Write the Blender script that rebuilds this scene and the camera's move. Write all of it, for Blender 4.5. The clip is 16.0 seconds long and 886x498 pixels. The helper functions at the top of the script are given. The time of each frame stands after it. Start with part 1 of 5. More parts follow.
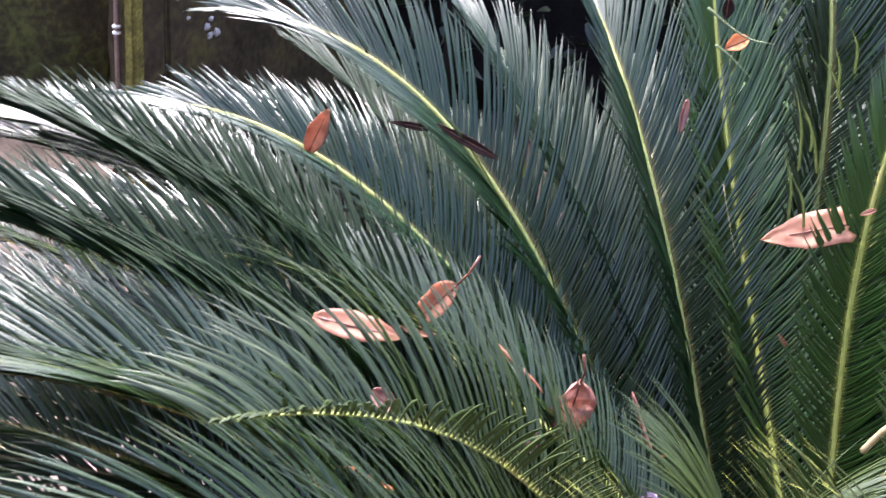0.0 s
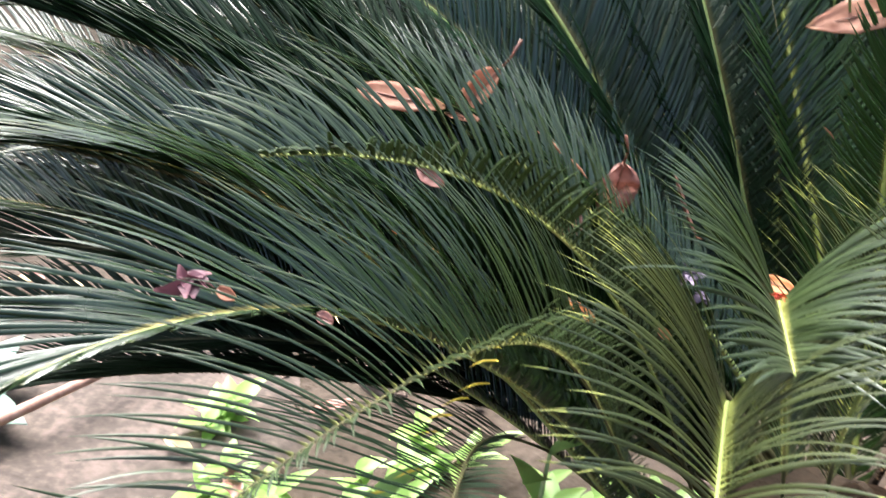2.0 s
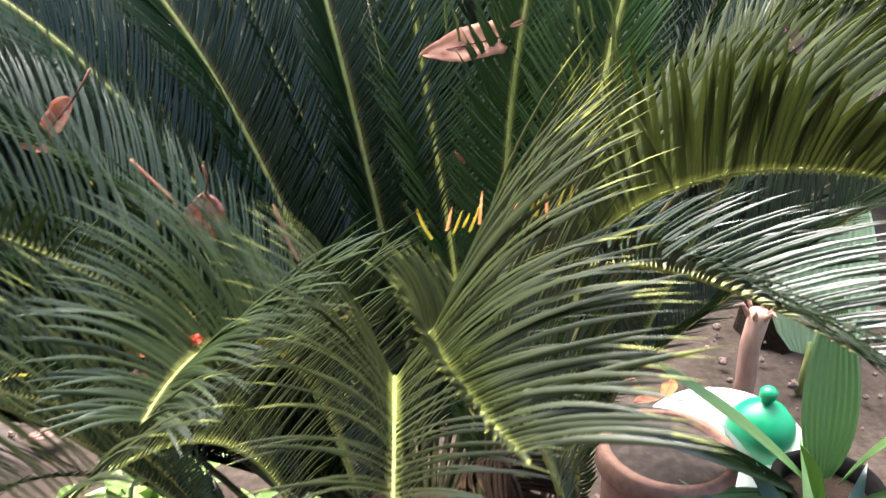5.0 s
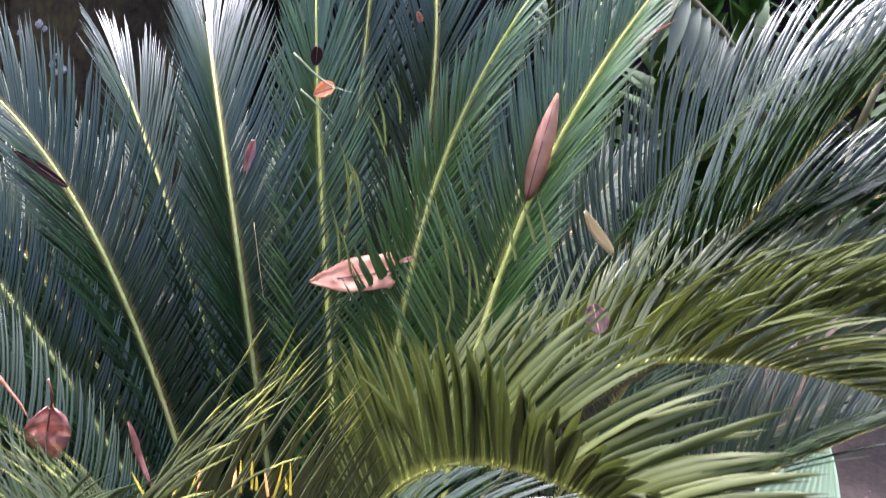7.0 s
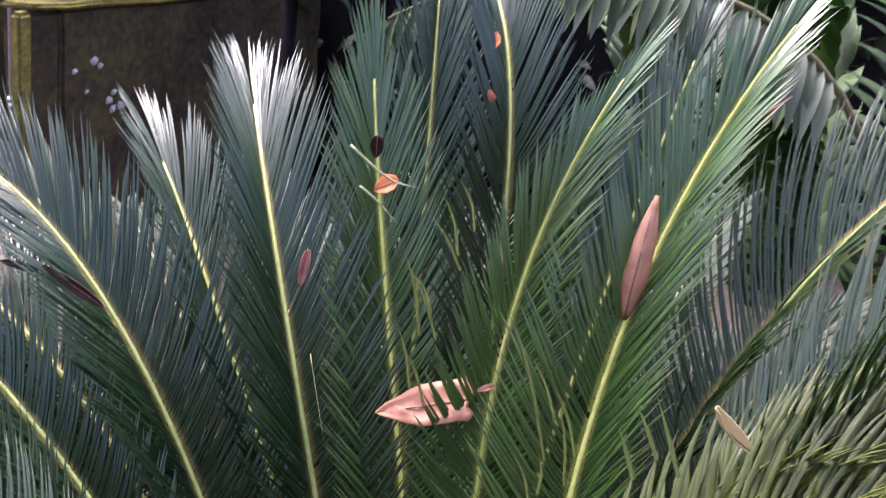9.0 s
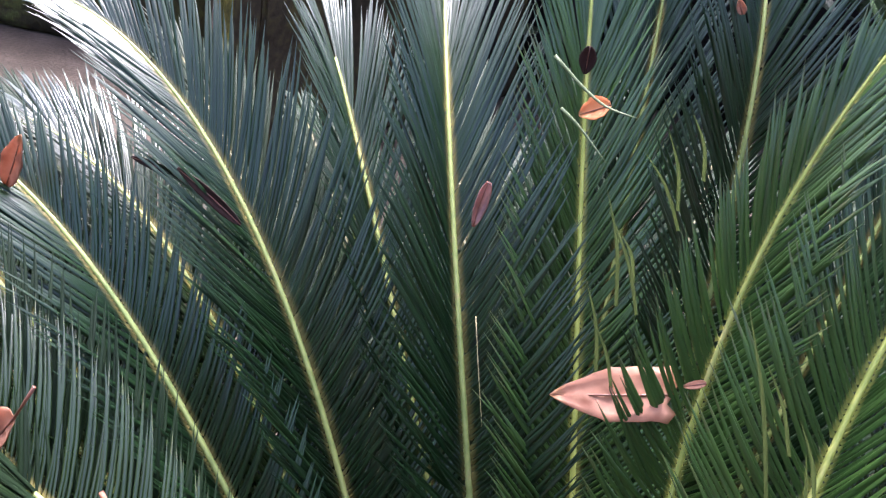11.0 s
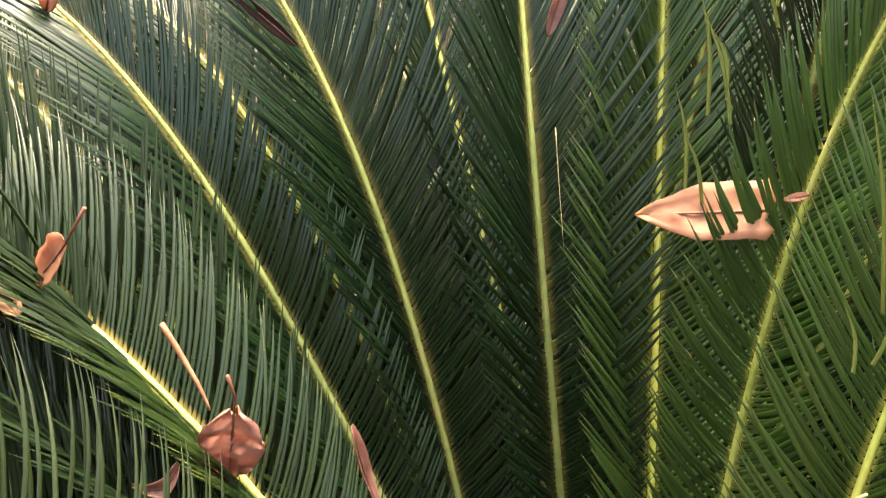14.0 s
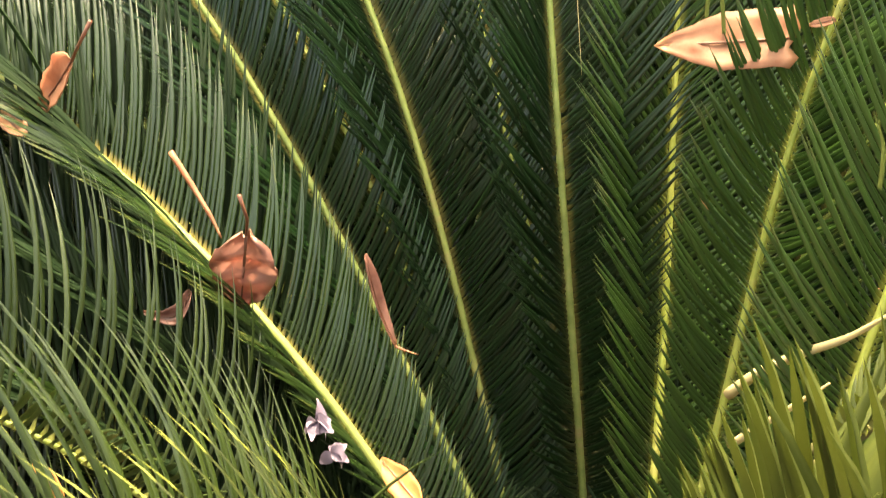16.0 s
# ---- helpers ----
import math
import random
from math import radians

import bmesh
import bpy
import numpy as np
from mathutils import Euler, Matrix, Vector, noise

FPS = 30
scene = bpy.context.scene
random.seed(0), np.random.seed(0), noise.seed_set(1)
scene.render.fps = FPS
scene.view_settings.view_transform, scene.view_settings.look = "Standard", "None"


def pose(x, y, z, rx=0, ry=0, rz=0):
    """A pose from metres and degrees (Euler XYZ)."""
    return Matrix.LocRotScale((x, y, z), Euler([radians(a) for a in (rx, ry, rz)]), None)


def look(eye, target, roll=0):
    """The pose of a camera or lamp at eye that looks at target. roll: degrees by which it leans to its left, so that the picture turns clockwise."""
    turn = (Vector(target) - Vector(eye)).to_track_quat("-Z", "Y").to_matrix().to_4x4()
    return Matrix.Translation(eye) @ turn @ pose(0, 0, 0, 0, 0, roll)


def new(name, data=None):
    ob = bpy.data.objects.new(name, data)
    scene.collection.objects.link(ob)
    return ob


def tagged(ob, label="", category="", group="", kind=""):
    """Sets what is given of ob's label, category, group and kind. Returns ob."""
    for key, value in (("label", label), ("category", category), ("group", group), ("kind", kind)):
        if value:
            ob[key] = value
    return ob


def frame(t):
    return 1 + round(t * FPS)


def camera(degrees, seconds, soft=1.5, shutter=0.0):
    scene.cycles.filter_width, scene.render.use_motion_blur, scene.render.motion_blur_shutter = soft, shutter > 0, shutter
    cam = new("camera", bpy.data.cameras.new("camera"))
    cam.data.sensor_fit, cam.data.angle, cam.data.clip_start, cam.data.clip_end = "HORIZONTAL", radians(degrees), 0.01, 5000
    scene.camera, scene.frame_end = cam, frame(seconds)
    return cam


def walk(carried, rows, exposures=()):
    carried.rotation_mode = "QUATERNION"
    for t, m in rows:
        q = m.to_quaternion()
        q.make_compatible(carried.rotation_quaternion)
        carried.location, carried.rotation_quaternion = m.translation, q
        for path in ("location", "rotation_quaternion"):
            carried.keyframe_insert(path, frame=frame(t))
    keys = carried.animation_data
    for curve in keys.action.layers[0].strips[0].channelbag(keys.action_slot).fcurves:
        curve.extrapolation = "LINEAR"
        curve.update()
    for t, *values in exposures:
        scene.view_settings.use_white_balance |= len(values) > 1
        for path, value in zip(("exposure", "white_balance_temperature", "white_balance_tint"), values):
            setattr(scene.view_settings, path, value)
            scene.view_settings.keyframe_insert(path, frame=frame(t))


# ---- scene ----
cam = camera(41.2, 16.0, soft=1.2, shutter=0.4)
PATH = [
    (0, (-0.294, 0.102, 1.313), (-0.431, 1.967, 0.603), 4.5),
    (0.5, (-0.3, 0.088, 1.305), (-0.503, 1.925, 0.54), 4.3),
    (1, (-0.289, 0.069, 1.279), (-0.557, 1.882, 0.477), 3.7),
    (1.5, (-0.287, 0.06, 1.267), (-0.556, 1.848, 0.413), 2.8),
    (2, (-0.277, 0.054, 1.255), (-0.485, 1.821, 0.341), 1.9),
    (2.5, (-0.265, 0.053, 1.242), (-0.368, 1.789, 0.254), 1.4),
    (3, (-0.252, 0.043, 1.236), (-0.265, 1.758, 0.206), 1.0),
    (3.5, (-0.238, 0.034, 1.242), (-0.191, 1.747, 0.21), 0.7),
    (4, (-0.201, 0.031, 1.259), (-0.133, 1.767, 0.268), 1.1),
    (4.5, (-0.106, 0.046, 1.277), (-0.046, 1.819, 0.353), 3.1),
    (5, (-0.044, 0.08, 1.284), (-0.005, 1.871, 0.394), 4.6),
    (5.2, (-0.027, 0.1, 1.282), (0.001, 1.9, 0.411), 4.0),
    (7.3, (0.122, 0.122, 1.346), (0.027, 2.043, 0.796), 8.9),
    (7.5, (0.121, 0.124, 1.351), (0.001, 2.052, 0.835), 8.5),
    (8, (0.122, 0.182, 1.367), (-0.059, 2.118, 0.897), 7.2),
    (8.2, (0.1, 0.203, 1.401), (-0.046, 2.131, 0.891), 6.4),
    (8.5, (0.105, 0.249, 1.388), (-0.062, 2.178, 0.885), 5.5),
    (9, (0.081, 0.3, 1.395), (-0.108, 2.192, 0.772), 5.8),
    (9.5, (0.091, 0.371, 1.382), (-0.223, 2.219, 0.687), 7.7),
    (10, (0.078, 0.424, 1.382), (-0.325, 2.216, 0.592), 7.7),
    (10.2, (0.069, 0.455, 1.353), (-0.374, 2.241, 0.569), 8.8),
    (12.3, (0.036, 0.53, 1.339), (-0.486, 2.253, 0.468), 6.8),
    (12.5, (0.037, 0.526, 1.33), (-0.485, 2.243, 0.448), 6.8),
    (13, (0.034, 0.531, 1.315), (-0.49, 2.22, 0.38), 6.4),
    (13.5, (0.027, 0.539, 1.3), (-0.486, 2.205, 0.32), 6.3),
    (14, (0.025, 0.545, 1.284), (-0.481, 2.199, 0.279), 6.2),
    (14.5, (0.021, 0.548, 1.274), (-0.472, 2.186, 0.237), 6.4),
    (15, (0.016, 0.546, 1.254), (-0.458, 2.172, 0.19), 7.0),
    (15.5, (0.02, 0.542, 1.245), (-0.453, 2.14, 0.139), 6.7),
    (16, (0.027, 0.53, 1.233), (-0.442, 2.111, 0.102), 6.6),
]
walk(cam, [(t, look(eye, target, roll)) for t, eye, target, roll in PATH], [(0, 2.95, 5650, 20), (0.5, 2.87, 5700, 16), (1, 2.6, 5800, 12), (2.5, 2.35, 5800, 5), (3.5, 2.35, 5900, 8), (5, 2.3, 5900, 11), (7.5, 2.9, 5450, 29), (8.5, 2.8, 5900, 31), (10, 2.7, 5500, 26), (12.5, 2.75, 5900, 14), (13.5, 3.0, 7400, 9), (14.5, 3.1, 8100, 5), (16, 3.25, 9000, 0)])

# ---- light ----
SUN_EL, SUN_AZ = 62.0, -26.0
world = bpy.data.worlds.new("sky")
scene.world = world
world.use_nodes = True
wn = world.node_tree.nodes
sky = wn.new("ShaderNodeTexSky")
sky.sky_type = "NISHITA"
sky.sun_disc = False
sky.air_density, sky.dust_density, sky.ozone_density = 1.0, 9.0, 0.3
sky.sun_elevation, sky.sun_rotation = radians(SUN_EL), radians(SUN_AZ)
wn["Background"].inputs["Strength"].default_value = 0.135
world.node_tree.links.new(sky.outputs["Color"], wn["Background"].inputs["Color"])
sun = new("sun", bpy.data.lights.new("sun", "SUN"))
sun.data.energy, sun.data.angle, sun.data.color = 2.4, radians(44), (1.0, 0.94, 0.86)
az = radians(SUN_AZ)
sun.matrix_world = look((math.sin(az) * math.cos(radians(SUN_EL)) * 9, math.cos(az) * math.cos(radians(SUN_EL)) * 9, math.sin(radians(SUN_EL)) * 9), (0, 0, 0))


# ---- materials ----
def material(name):
    m = bpy.data.materials.new(name)
    m.use_nodes = True
    return m, m.node_tree.nodes, m.node_tree.links, m.node_tree.nodes["Principled BSDF"]


def ramp(nodes, stops):
    r = nodes.new("ShaderNodeValToRGB")
    e = r.color_ramp.elements
    while len(e) < len(stops):
        e.new(0.5)
    for k, (p, c) in enumerate(stops):
        e[k].position, e[k].color = p, (*c, 1)
    return r


def rough_surface(name, stops, scale, rough=0.8, bump=0.3, fine=9.0, spec=0.3, stretch=(1, 1, 1), dist=0.004):
    """Mottled matter: two scales of noise in colour, and relief."""
    m, n, l, p = material(name)
    tc, mp = n.new("ShaderNodeTexCoord"), n.new("ShaderNodeMapping")
    mp.inputs["Scale"].default_value = stretch
    l.new(tc.outputs["Object"], mp.inputs["Vector"])
    big, small, mix = n.new("ShaderNodeTexNoise"), n.new("ShaderNodeTexNoise"), n.new("ShaderNodeMath")
    big.inputs["Scale"].default_value, big.inputs["Detail"].default_value = scale, 6
    small.inputs["Scale"].default_value, small.inputs["Detail"].default_value = scale * fine, 5
    for x in (big, small):
        l.new(mp.outputs["Vector"], x.inputs["Vector"])
    mix.operation = "MULTIPLY_ADD"
    mix.inputs[1].default_value = 0.45
    half = n.new("ShaderNodeMath")
    half.operation = "MULTIPLY"
    half.inputs[1].default_value = 0.55
    l.new(big.outputs["Fac"], half.inputs[0])
    l.new(small.outputs["Fac"], mix.inputs[0])
    l.new(half.outputs[0], mix.inputs[2])
    r = ramp(n, stops)
    l.new(mix.outputs[0], r.inputs["Fac"])
    l.new(r.outputs["Color"], p.inputs["Base Color"])
    b = n.new("ShaderNodeBump")
    b.inputs["Strength"].default_value, b.inputs["Distance"].default_value = bump, dist
    l.new(mix.outputs[0], b.inputs["Height"])
    l.new(b.outputs["Normal"], p.inputs["Normal"])
    p.inputs["Roughness"].default_value = rough
    p.inputs["Specular IOR Level"].default_value = spec
    return m


def leaf_material(name, dark, light, base, tip, tip_from=0.9, rough=0.38, spec=0.6, thin=0.25, grain=9):
    """A blade: UV x runs from its foot to its tip, UV y is a random number of the blade."""
    m, n, l, p = material(name)
    uv, sep = n.new("ShaderNodeUVMap"), n.new("ShaderNodeSeparateXYZ")
    l.new(uv.outputs["UV"], sep.inputs[0])
    own = n.new("ShaderNodeMixRGB")
    own.inputs["Color1"].default_value, own.inputs["Color2"].default_value = (*dark, 1), (*light, 1)
    tc, ns = n.new("ShaderNodeTexCoord"), n.new("ShaderNodeTexNoise")
    ns.inputs["Scale"].default_value, ns.inputs["Detail"].default_value = grain, 5
    l.new(tc.outputs["Object"], ns.inputs["Vector"])
    avg = n.new("ShaderNodeMath")
    avg.operation = "MULTIPLY_ADD"
    avg.inputs[1].default_value, avg.inputs[2].default_value = 0.55, (-0.05 if grain < 10 else -0.85)
    add = n.new("ShaderNodeMath")
    add.operation = "MULTIPLY_ADD"
    add.inputs[1].default_value = 0.5 if grain < 10 else 2.1
    l.new(sep.outputs["Y"], avg.inputs[0])
    l.new(ns.outputs["Fac"], add.inputs[0])
    l.new(avg.outputs[0], add.inputs[2])
    l.new(add.outputs[0], own.inputs["Fac"])
    # the foot's pale colour and the tip's yellow, further down on some blades
    r0 = ramp(n, [(0.0, (1, 1, 1)), (0.065, (0, 0, 0))])
    l.new(sep.outputs["X"], r0.inputs["Fac"])
    foot = n.new("ShaderNodeMixRGB")
    foot.inputs["Color2"].default_value = (*base, 1)
    l.new(r0.outputs["Color"], foot.inputs["Fac"])
    l.new(own.outputs["Color"], foot.inputs["Color1"])
    shift = n.new("ShaderNodeMath")
    shift.operation = "MULTIPLY_ADD"
    shift.inputs[1].default_value = 0.16
    l.new(sep.outputs["Y"], shift.inputs[0])
    l.new(sep.outputs["X"], shift.inputs[2])
    r1 = ramp(n, [(tip_from, (0, 0, 0)), (min(0.999, tip_from + 0.13), (1, 1, 1))])
    l.new(shift.outputs[0], r1.inputs["Fac"])
    end = n.new("ShaderNodeMixRGB")
    end.inputs["Color2"].default_value = (*tip, 1)
    l.new(r1.outputs["Color"], end.inputs["Fac"])
    l.new(foot.outputs["Color"], end.inputs["Color1"])
    l.new(end.outputs["Color"], p.inputs["Base Color"])
    p.inputs["Specular IOR Level"].default_value = spec
    rr = n.new("ShaderNodeMath")
    rr.operation = "MULTIPLY_ADD"
    rr.inputs[1].default_value, rr.inputs[2].default_value = 0.25, rough - 0.12
    l.new(ns.outputs["Fac"], rr.inputs[0])
    l.new(rr.outputs[0], p.inputs["Roughness"])
    fine, b = n.new("ShaderNodeTexNoise"), n.new("ShaderNodeBump")
    fine.inputs["Scale"].default_value = 180
    l.new(tc.outputs["Object"], fine.inputs["Vector"])
    b.inputs["Strength"].default_value, b.inputs["Distance"].default_value = 0.25, 0.0006
    l.new(fine.outputs["Fac"], b.inputs["Height"])
    l.new(b.outputs["Normal"], p.inputs["Normal"])
    tr, mx = n.new("ShaderNodeBsdfTranslucent"), n.new("ShaderNodeMixShader")
    l.new(end.outputs["Color"], tr.inputs["Color"])
    mx.inputs["Fac"].default_value = thin
    l.new(p.outputs["BSDF"], mx.inputs[1])
    l.new(tr.outputs["BSDF"], mx.inputs[2])
    l.new(mx.outputs["Shader"], n["Material Output"].inputs["Surface"])
    return m


M_BACK = leaf_material("leaflet_dark_green", (0.003, 0.012, 0.0035), (0.010, 0.029, 0.007), (0.16, 0.13, 0.04), (0.03, 0.045, 0.015), 1.0, 0.31, 0.55, 0.06)
M_MID = leaf_material("leaflet_green", (0.006, 0.015, 0.003), (0.017, 0.033, 0.007), (0.24, 0.19, 0.05), (0.035, 0.045, 0.012), 0.98, 0.27, 0.60, 0.06)
M_LUSH = leaf_material("leaflet_lush_green", (0.014, 0.038, 0.0065), (0.042, 0.087, 0.015), (0.26, 0.25, 0.06), (0.045, 0.06, 0.015), 0.97, 0.31, 0.64, 0.07)
M_OLIVE = leaf_material("leaflet_olive", (0.012, 0.019, 0.003), (0.035, 0.043, 0.007), (0.20, 0.22, 0.05), (0.17, 0.18, 0.035), 0.985, 0.40, 0.50, 0.08)
M_SOFT = leaf_material("leaflet_soft_green", (0.009, 0.018, 0.0035), (0.027, 0.042, 0.008), (0.20, 0.20, 0.05), (0.035, 0.052, 0.012), 1.0, 0.36, 0.5, 0.08)
# M_UNDER: dull copy of the dark green, keeps sky sheen off the shaded under layers
M_UNDER = leaf_material("leaflet_under_dull_green", (0.003, 0.010, 0.003), (0.010, 0.024, 0.006), (0.06, 0.05, 0.02), (0.02, 0.028, 0.010), 1.0, 0.6, 0.2, 0.08)
M_FRESH = leaf_material("leaflet_pale_olive", (0.024, 0.036, 0.006), (0.068, 0.080, 0.014), (0.26, 0.28, 0.06), (0.28, 0.27, 0.06), 1.0, 0.44, 0.38, 0.2)
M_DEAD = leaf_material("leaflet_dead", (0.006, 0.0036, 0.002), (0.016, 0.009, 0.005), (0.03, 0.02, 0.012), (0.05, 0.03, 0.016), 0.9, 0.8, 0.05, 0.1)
M_RACHIS = rough_surface("stalk_yellow_green", [(0.3, (0.14, 0.19, 0.05)), (0.55, (0.26, 0.30, 0.09)), (0.75, (0.36, 0.27, 0.13))], 14, 0.5, 0.2, 8, 0.4)
# lighter copy of the stalk colour, makes up for missing light on the lush stalks
M_RACHIS_Y = rough_surface("stalk_lit_yellow_green", [(0.3, (0.26, 0.32, 0.06)), (0.55, (0.44, 0.46, 0.11)), (0.75, (0.50, 0.42, 0.16))], 14, 0.5, 0.2, 8, 0.4)
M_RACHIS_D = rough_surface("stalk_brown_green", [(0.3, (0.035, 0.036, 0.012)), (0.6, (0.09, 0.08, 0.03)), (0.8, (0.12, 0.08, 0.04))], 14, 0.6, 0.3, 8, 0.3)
M_TRUNK = rough_surface("trunk_bark", [(0.25, (0.008, 0.006, 0.004)), (0.55, (0.026, 0.018, 0.012)), (0.8, (0.06, 0.045, 0.032))], 22, 0.95, 0.8, 6, 0.1, dist=0.01)
# soil colour lowered all over to stand for the shade of trees
M_GROUND = rough_surface("dark_soil", [(0.3, (0.022, 0.016, 0.011)), (0.45, (0.042, 0.031, 0.022)), (0.6, (0.070, 0.052, 0.040)), (0.75, (0.115, 0.088, 0.072))], 5.5, 0.92, 0.7, 11, 0.22, dist=0.015)
M_MOSSWALL = rough_surface("mossy_dark_wall", [(0.3, (0.016, 0.0128, 0.008)), (0.5, (0.0432, 0.0336, 0.0208)), (0.62, (0.0672, 0.0576, 0.0224)), (0.75, (0.0576, 0.0448, 0.0304))], 4.0, 0.95, 0.6, 9, 0.06, dist=0.02)
M_MOSS = rough_surface("yellow_moss", [(0.3, (0.0377, 0.0326, 0.0126)), (0.55, (0.138, 0.12, 0.0303)), (0.75, (0.303, 0.252, 0.0629))], 16, 0.95, 0.8, 6, 0.1, dist=0.01)


# ---- building blocks ----
def part(name, bm, mat, parent=None, label="", smooth=True):
    me = bpy.data.meshes.new(name)
    bm.to_mesh(me)
    bm.free()
    me.materials.append(mat)
    if smooth:
        for f in me.polygons:
            f.use_smooth = True
    ob = new(name, me)
    if parent:
        ob.parent = parent
    if label:
        ob["label"] = label
    return ob


def mesh_part(name, verts, faces, mat, parent=None, label="", uvs=None, smooth=True):
    me = bpy.data.meshes.new(name)
    me.from_pydata(verts, [], faces)
    me.materials.append(mat)
    if uvs is not None:
        layer = me.uv_layers.new(name="UVMap")
        idx = np.empty(len(me.loops), dtype=np.int32)
        me.loops.foreach_get("vertex_index", idx)
        layer.data.foreach_set("uv", np.asarray(uvs, dtype=np.float32)[idx].ravel())
    if smooth:
        me.polygons.foreach_set("use_smooth", [True] * len(me.polygons))
    me.update()
    ob = new(name, me)
    if parent:
        ob.parent = parent
    if label:
        ob["label"] = label
    return ob


def holder(name, place, label, category, group="", kind=""):
    ob = new(name)
    ob.location = place
    ob.empty_display_size = 0.05
    return tagged(ob, label, category, group, kind)


def box_bm(size, bevel=0.0, segs=2):
    bm = bmesh.new()
    bmesh.ops.create_cube(bm, size=1)
    bmesh.ops.scale(bm, vec=size, verts=bm.verts)
    if bevel:
        bmesh.ops.bevel(bm, geom=bm.edges[:], offset=bevel, segments=segs, affect="EDGES")
    return bm


def lathe_bm(profile, n=32):
    """A body of revolution about z from (radius, height) pairs."""
    bm = bmesh.new()
    rings = [[bm.verts.new((r * math.cos(6.28318 * k / n), r * math.sin(6.28318 * k / n), z)) for k in range(n)] for r, z in profile]
    for a, b in zip(rings, rings[1:]):
        for k in range(n):
            bm.faces.new((a[k], a[(k + 1) % n], b[(k + 1) % n], b[k]))
    return bm


def tube(points, radii, sides=6):
    """Verts and faces of a tapering tube along points."""
    pts = [Vector(p) for p in points]
    verts, faces = [], []
    ref = Vector((0.31, 0.17, 0.93))
    for k, p in enumerate(pts):
        t = (pts[min(k + 1, len(pts) - 1)] - pts[max(k - 1, 0)]).normalized()
        a = t.cross(ref).normalized()
        b = a.cross(t)
        for j in range(sides):
            q = 6.28318 * j / sides
            verts.append(p + (a * math.cos(q) + b * math.sin(q)) * radii[k])
    for k in range(len(pts) - 1):
        for j in range(sides):
            u, v = k * sides + j, k * sides + (j + 1) % sides
            faces.append((u, v, v + sides, u + sides))
    faces.append(tuple(range(sides))[::-1])
    faces.append(tuple(range((len(pts) - 1) * sides, len(pts) * sides)))
    return verts, faces


def bezier(p0, p1, p2, p3, s):
    s = np.asarray(s)[:, None]
    a, b, c, d = (np.array(p, float) for p in (p0, p1, p2, p3))
    return (1 - s) ** 3 * a + 3 * s * (1 - s) ** 2 * b + 3 * s * s * (1 - s) * c + s**3 * d


# ---- the cycad ----
CROWN = (-0.03, 0.95, 0.52)
cycad = holder("cycad", (CROWN[0], CROWN[1], 0), "large sago cycad with stiff dark green feather fronds", "cycad")
STYLES = {
    # material, stalk, longest leaflet, lift of the rows, forward lean at the middle, bend forward, droop, width
    "back": (M_BACK, M_RACHIS, 0.140, 52, 54, 0.24, 0.12, 0.0037),
    "mid": (M_MID, M_RACHIS, 0.145, 48, 54, 0.26, 0.14, 0.0035),
    "lush": (M_LUSH, M_RACHIS_Y, 0.140, 48, 58, 0.24, 0.12, 0.0035),
    "front": (M_OLIVE, M_RACHIS, 0.130, 66, 72, 0.22, 0.24, 0.0030),
    # as front, but the dark stalk colour stands for shade under folded leaflets
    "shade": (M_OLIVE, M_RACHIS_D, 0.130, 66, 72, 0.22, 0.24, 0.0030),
    "fresh": (M_FRESH, M_RACHIS, 0.130, 58, 66, 0.20, 0.14, 0.0042),
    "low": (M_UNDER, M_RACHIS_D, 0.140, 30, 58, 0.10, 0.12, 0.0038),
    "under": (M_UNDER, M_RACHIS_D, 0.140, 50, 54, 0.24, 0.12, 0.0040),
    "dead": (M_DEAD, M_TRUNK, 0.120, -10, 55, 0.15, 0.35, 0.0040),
}


def blade(foot, d, w, up, length, width, fwd, droop, t, rnd, verts, faces, uvs, stations=(0.0, 0.05, 0.2, 0.45, 0.75, 1.0)):
    """One leaflet: a narrow blade with a raised midrib and rolled edges, curving towards t and sinking."""
    start = len(verts)
    for s in stations:
        c = foot + d * (length * s) + t * (fwd * length * s * s) - up * (droop * length * s * s * s)
        half = width * 0.5 * (1.2 - 11 * s if s < 0.06 else 0.55 + 1.1 * s if s < 0.4 else 0.99 * (1 - ((s - 0.4) / 0.6) ** 3.0) + 0.01)
        roll = half * 0.72
        verts.extend((c - w * half - up * roll, c + up * roll * 0.4, c + w * half - up * roll))
        uvs.extend(((s, rnd),) * 3)
    for k in range(len(stations) - 1):
        a = start + 3 * k
        faces.append((a, a + 1, a + 4, a + 3))
        faces.append((a + 1, a + 2, a + 5, a + 4))


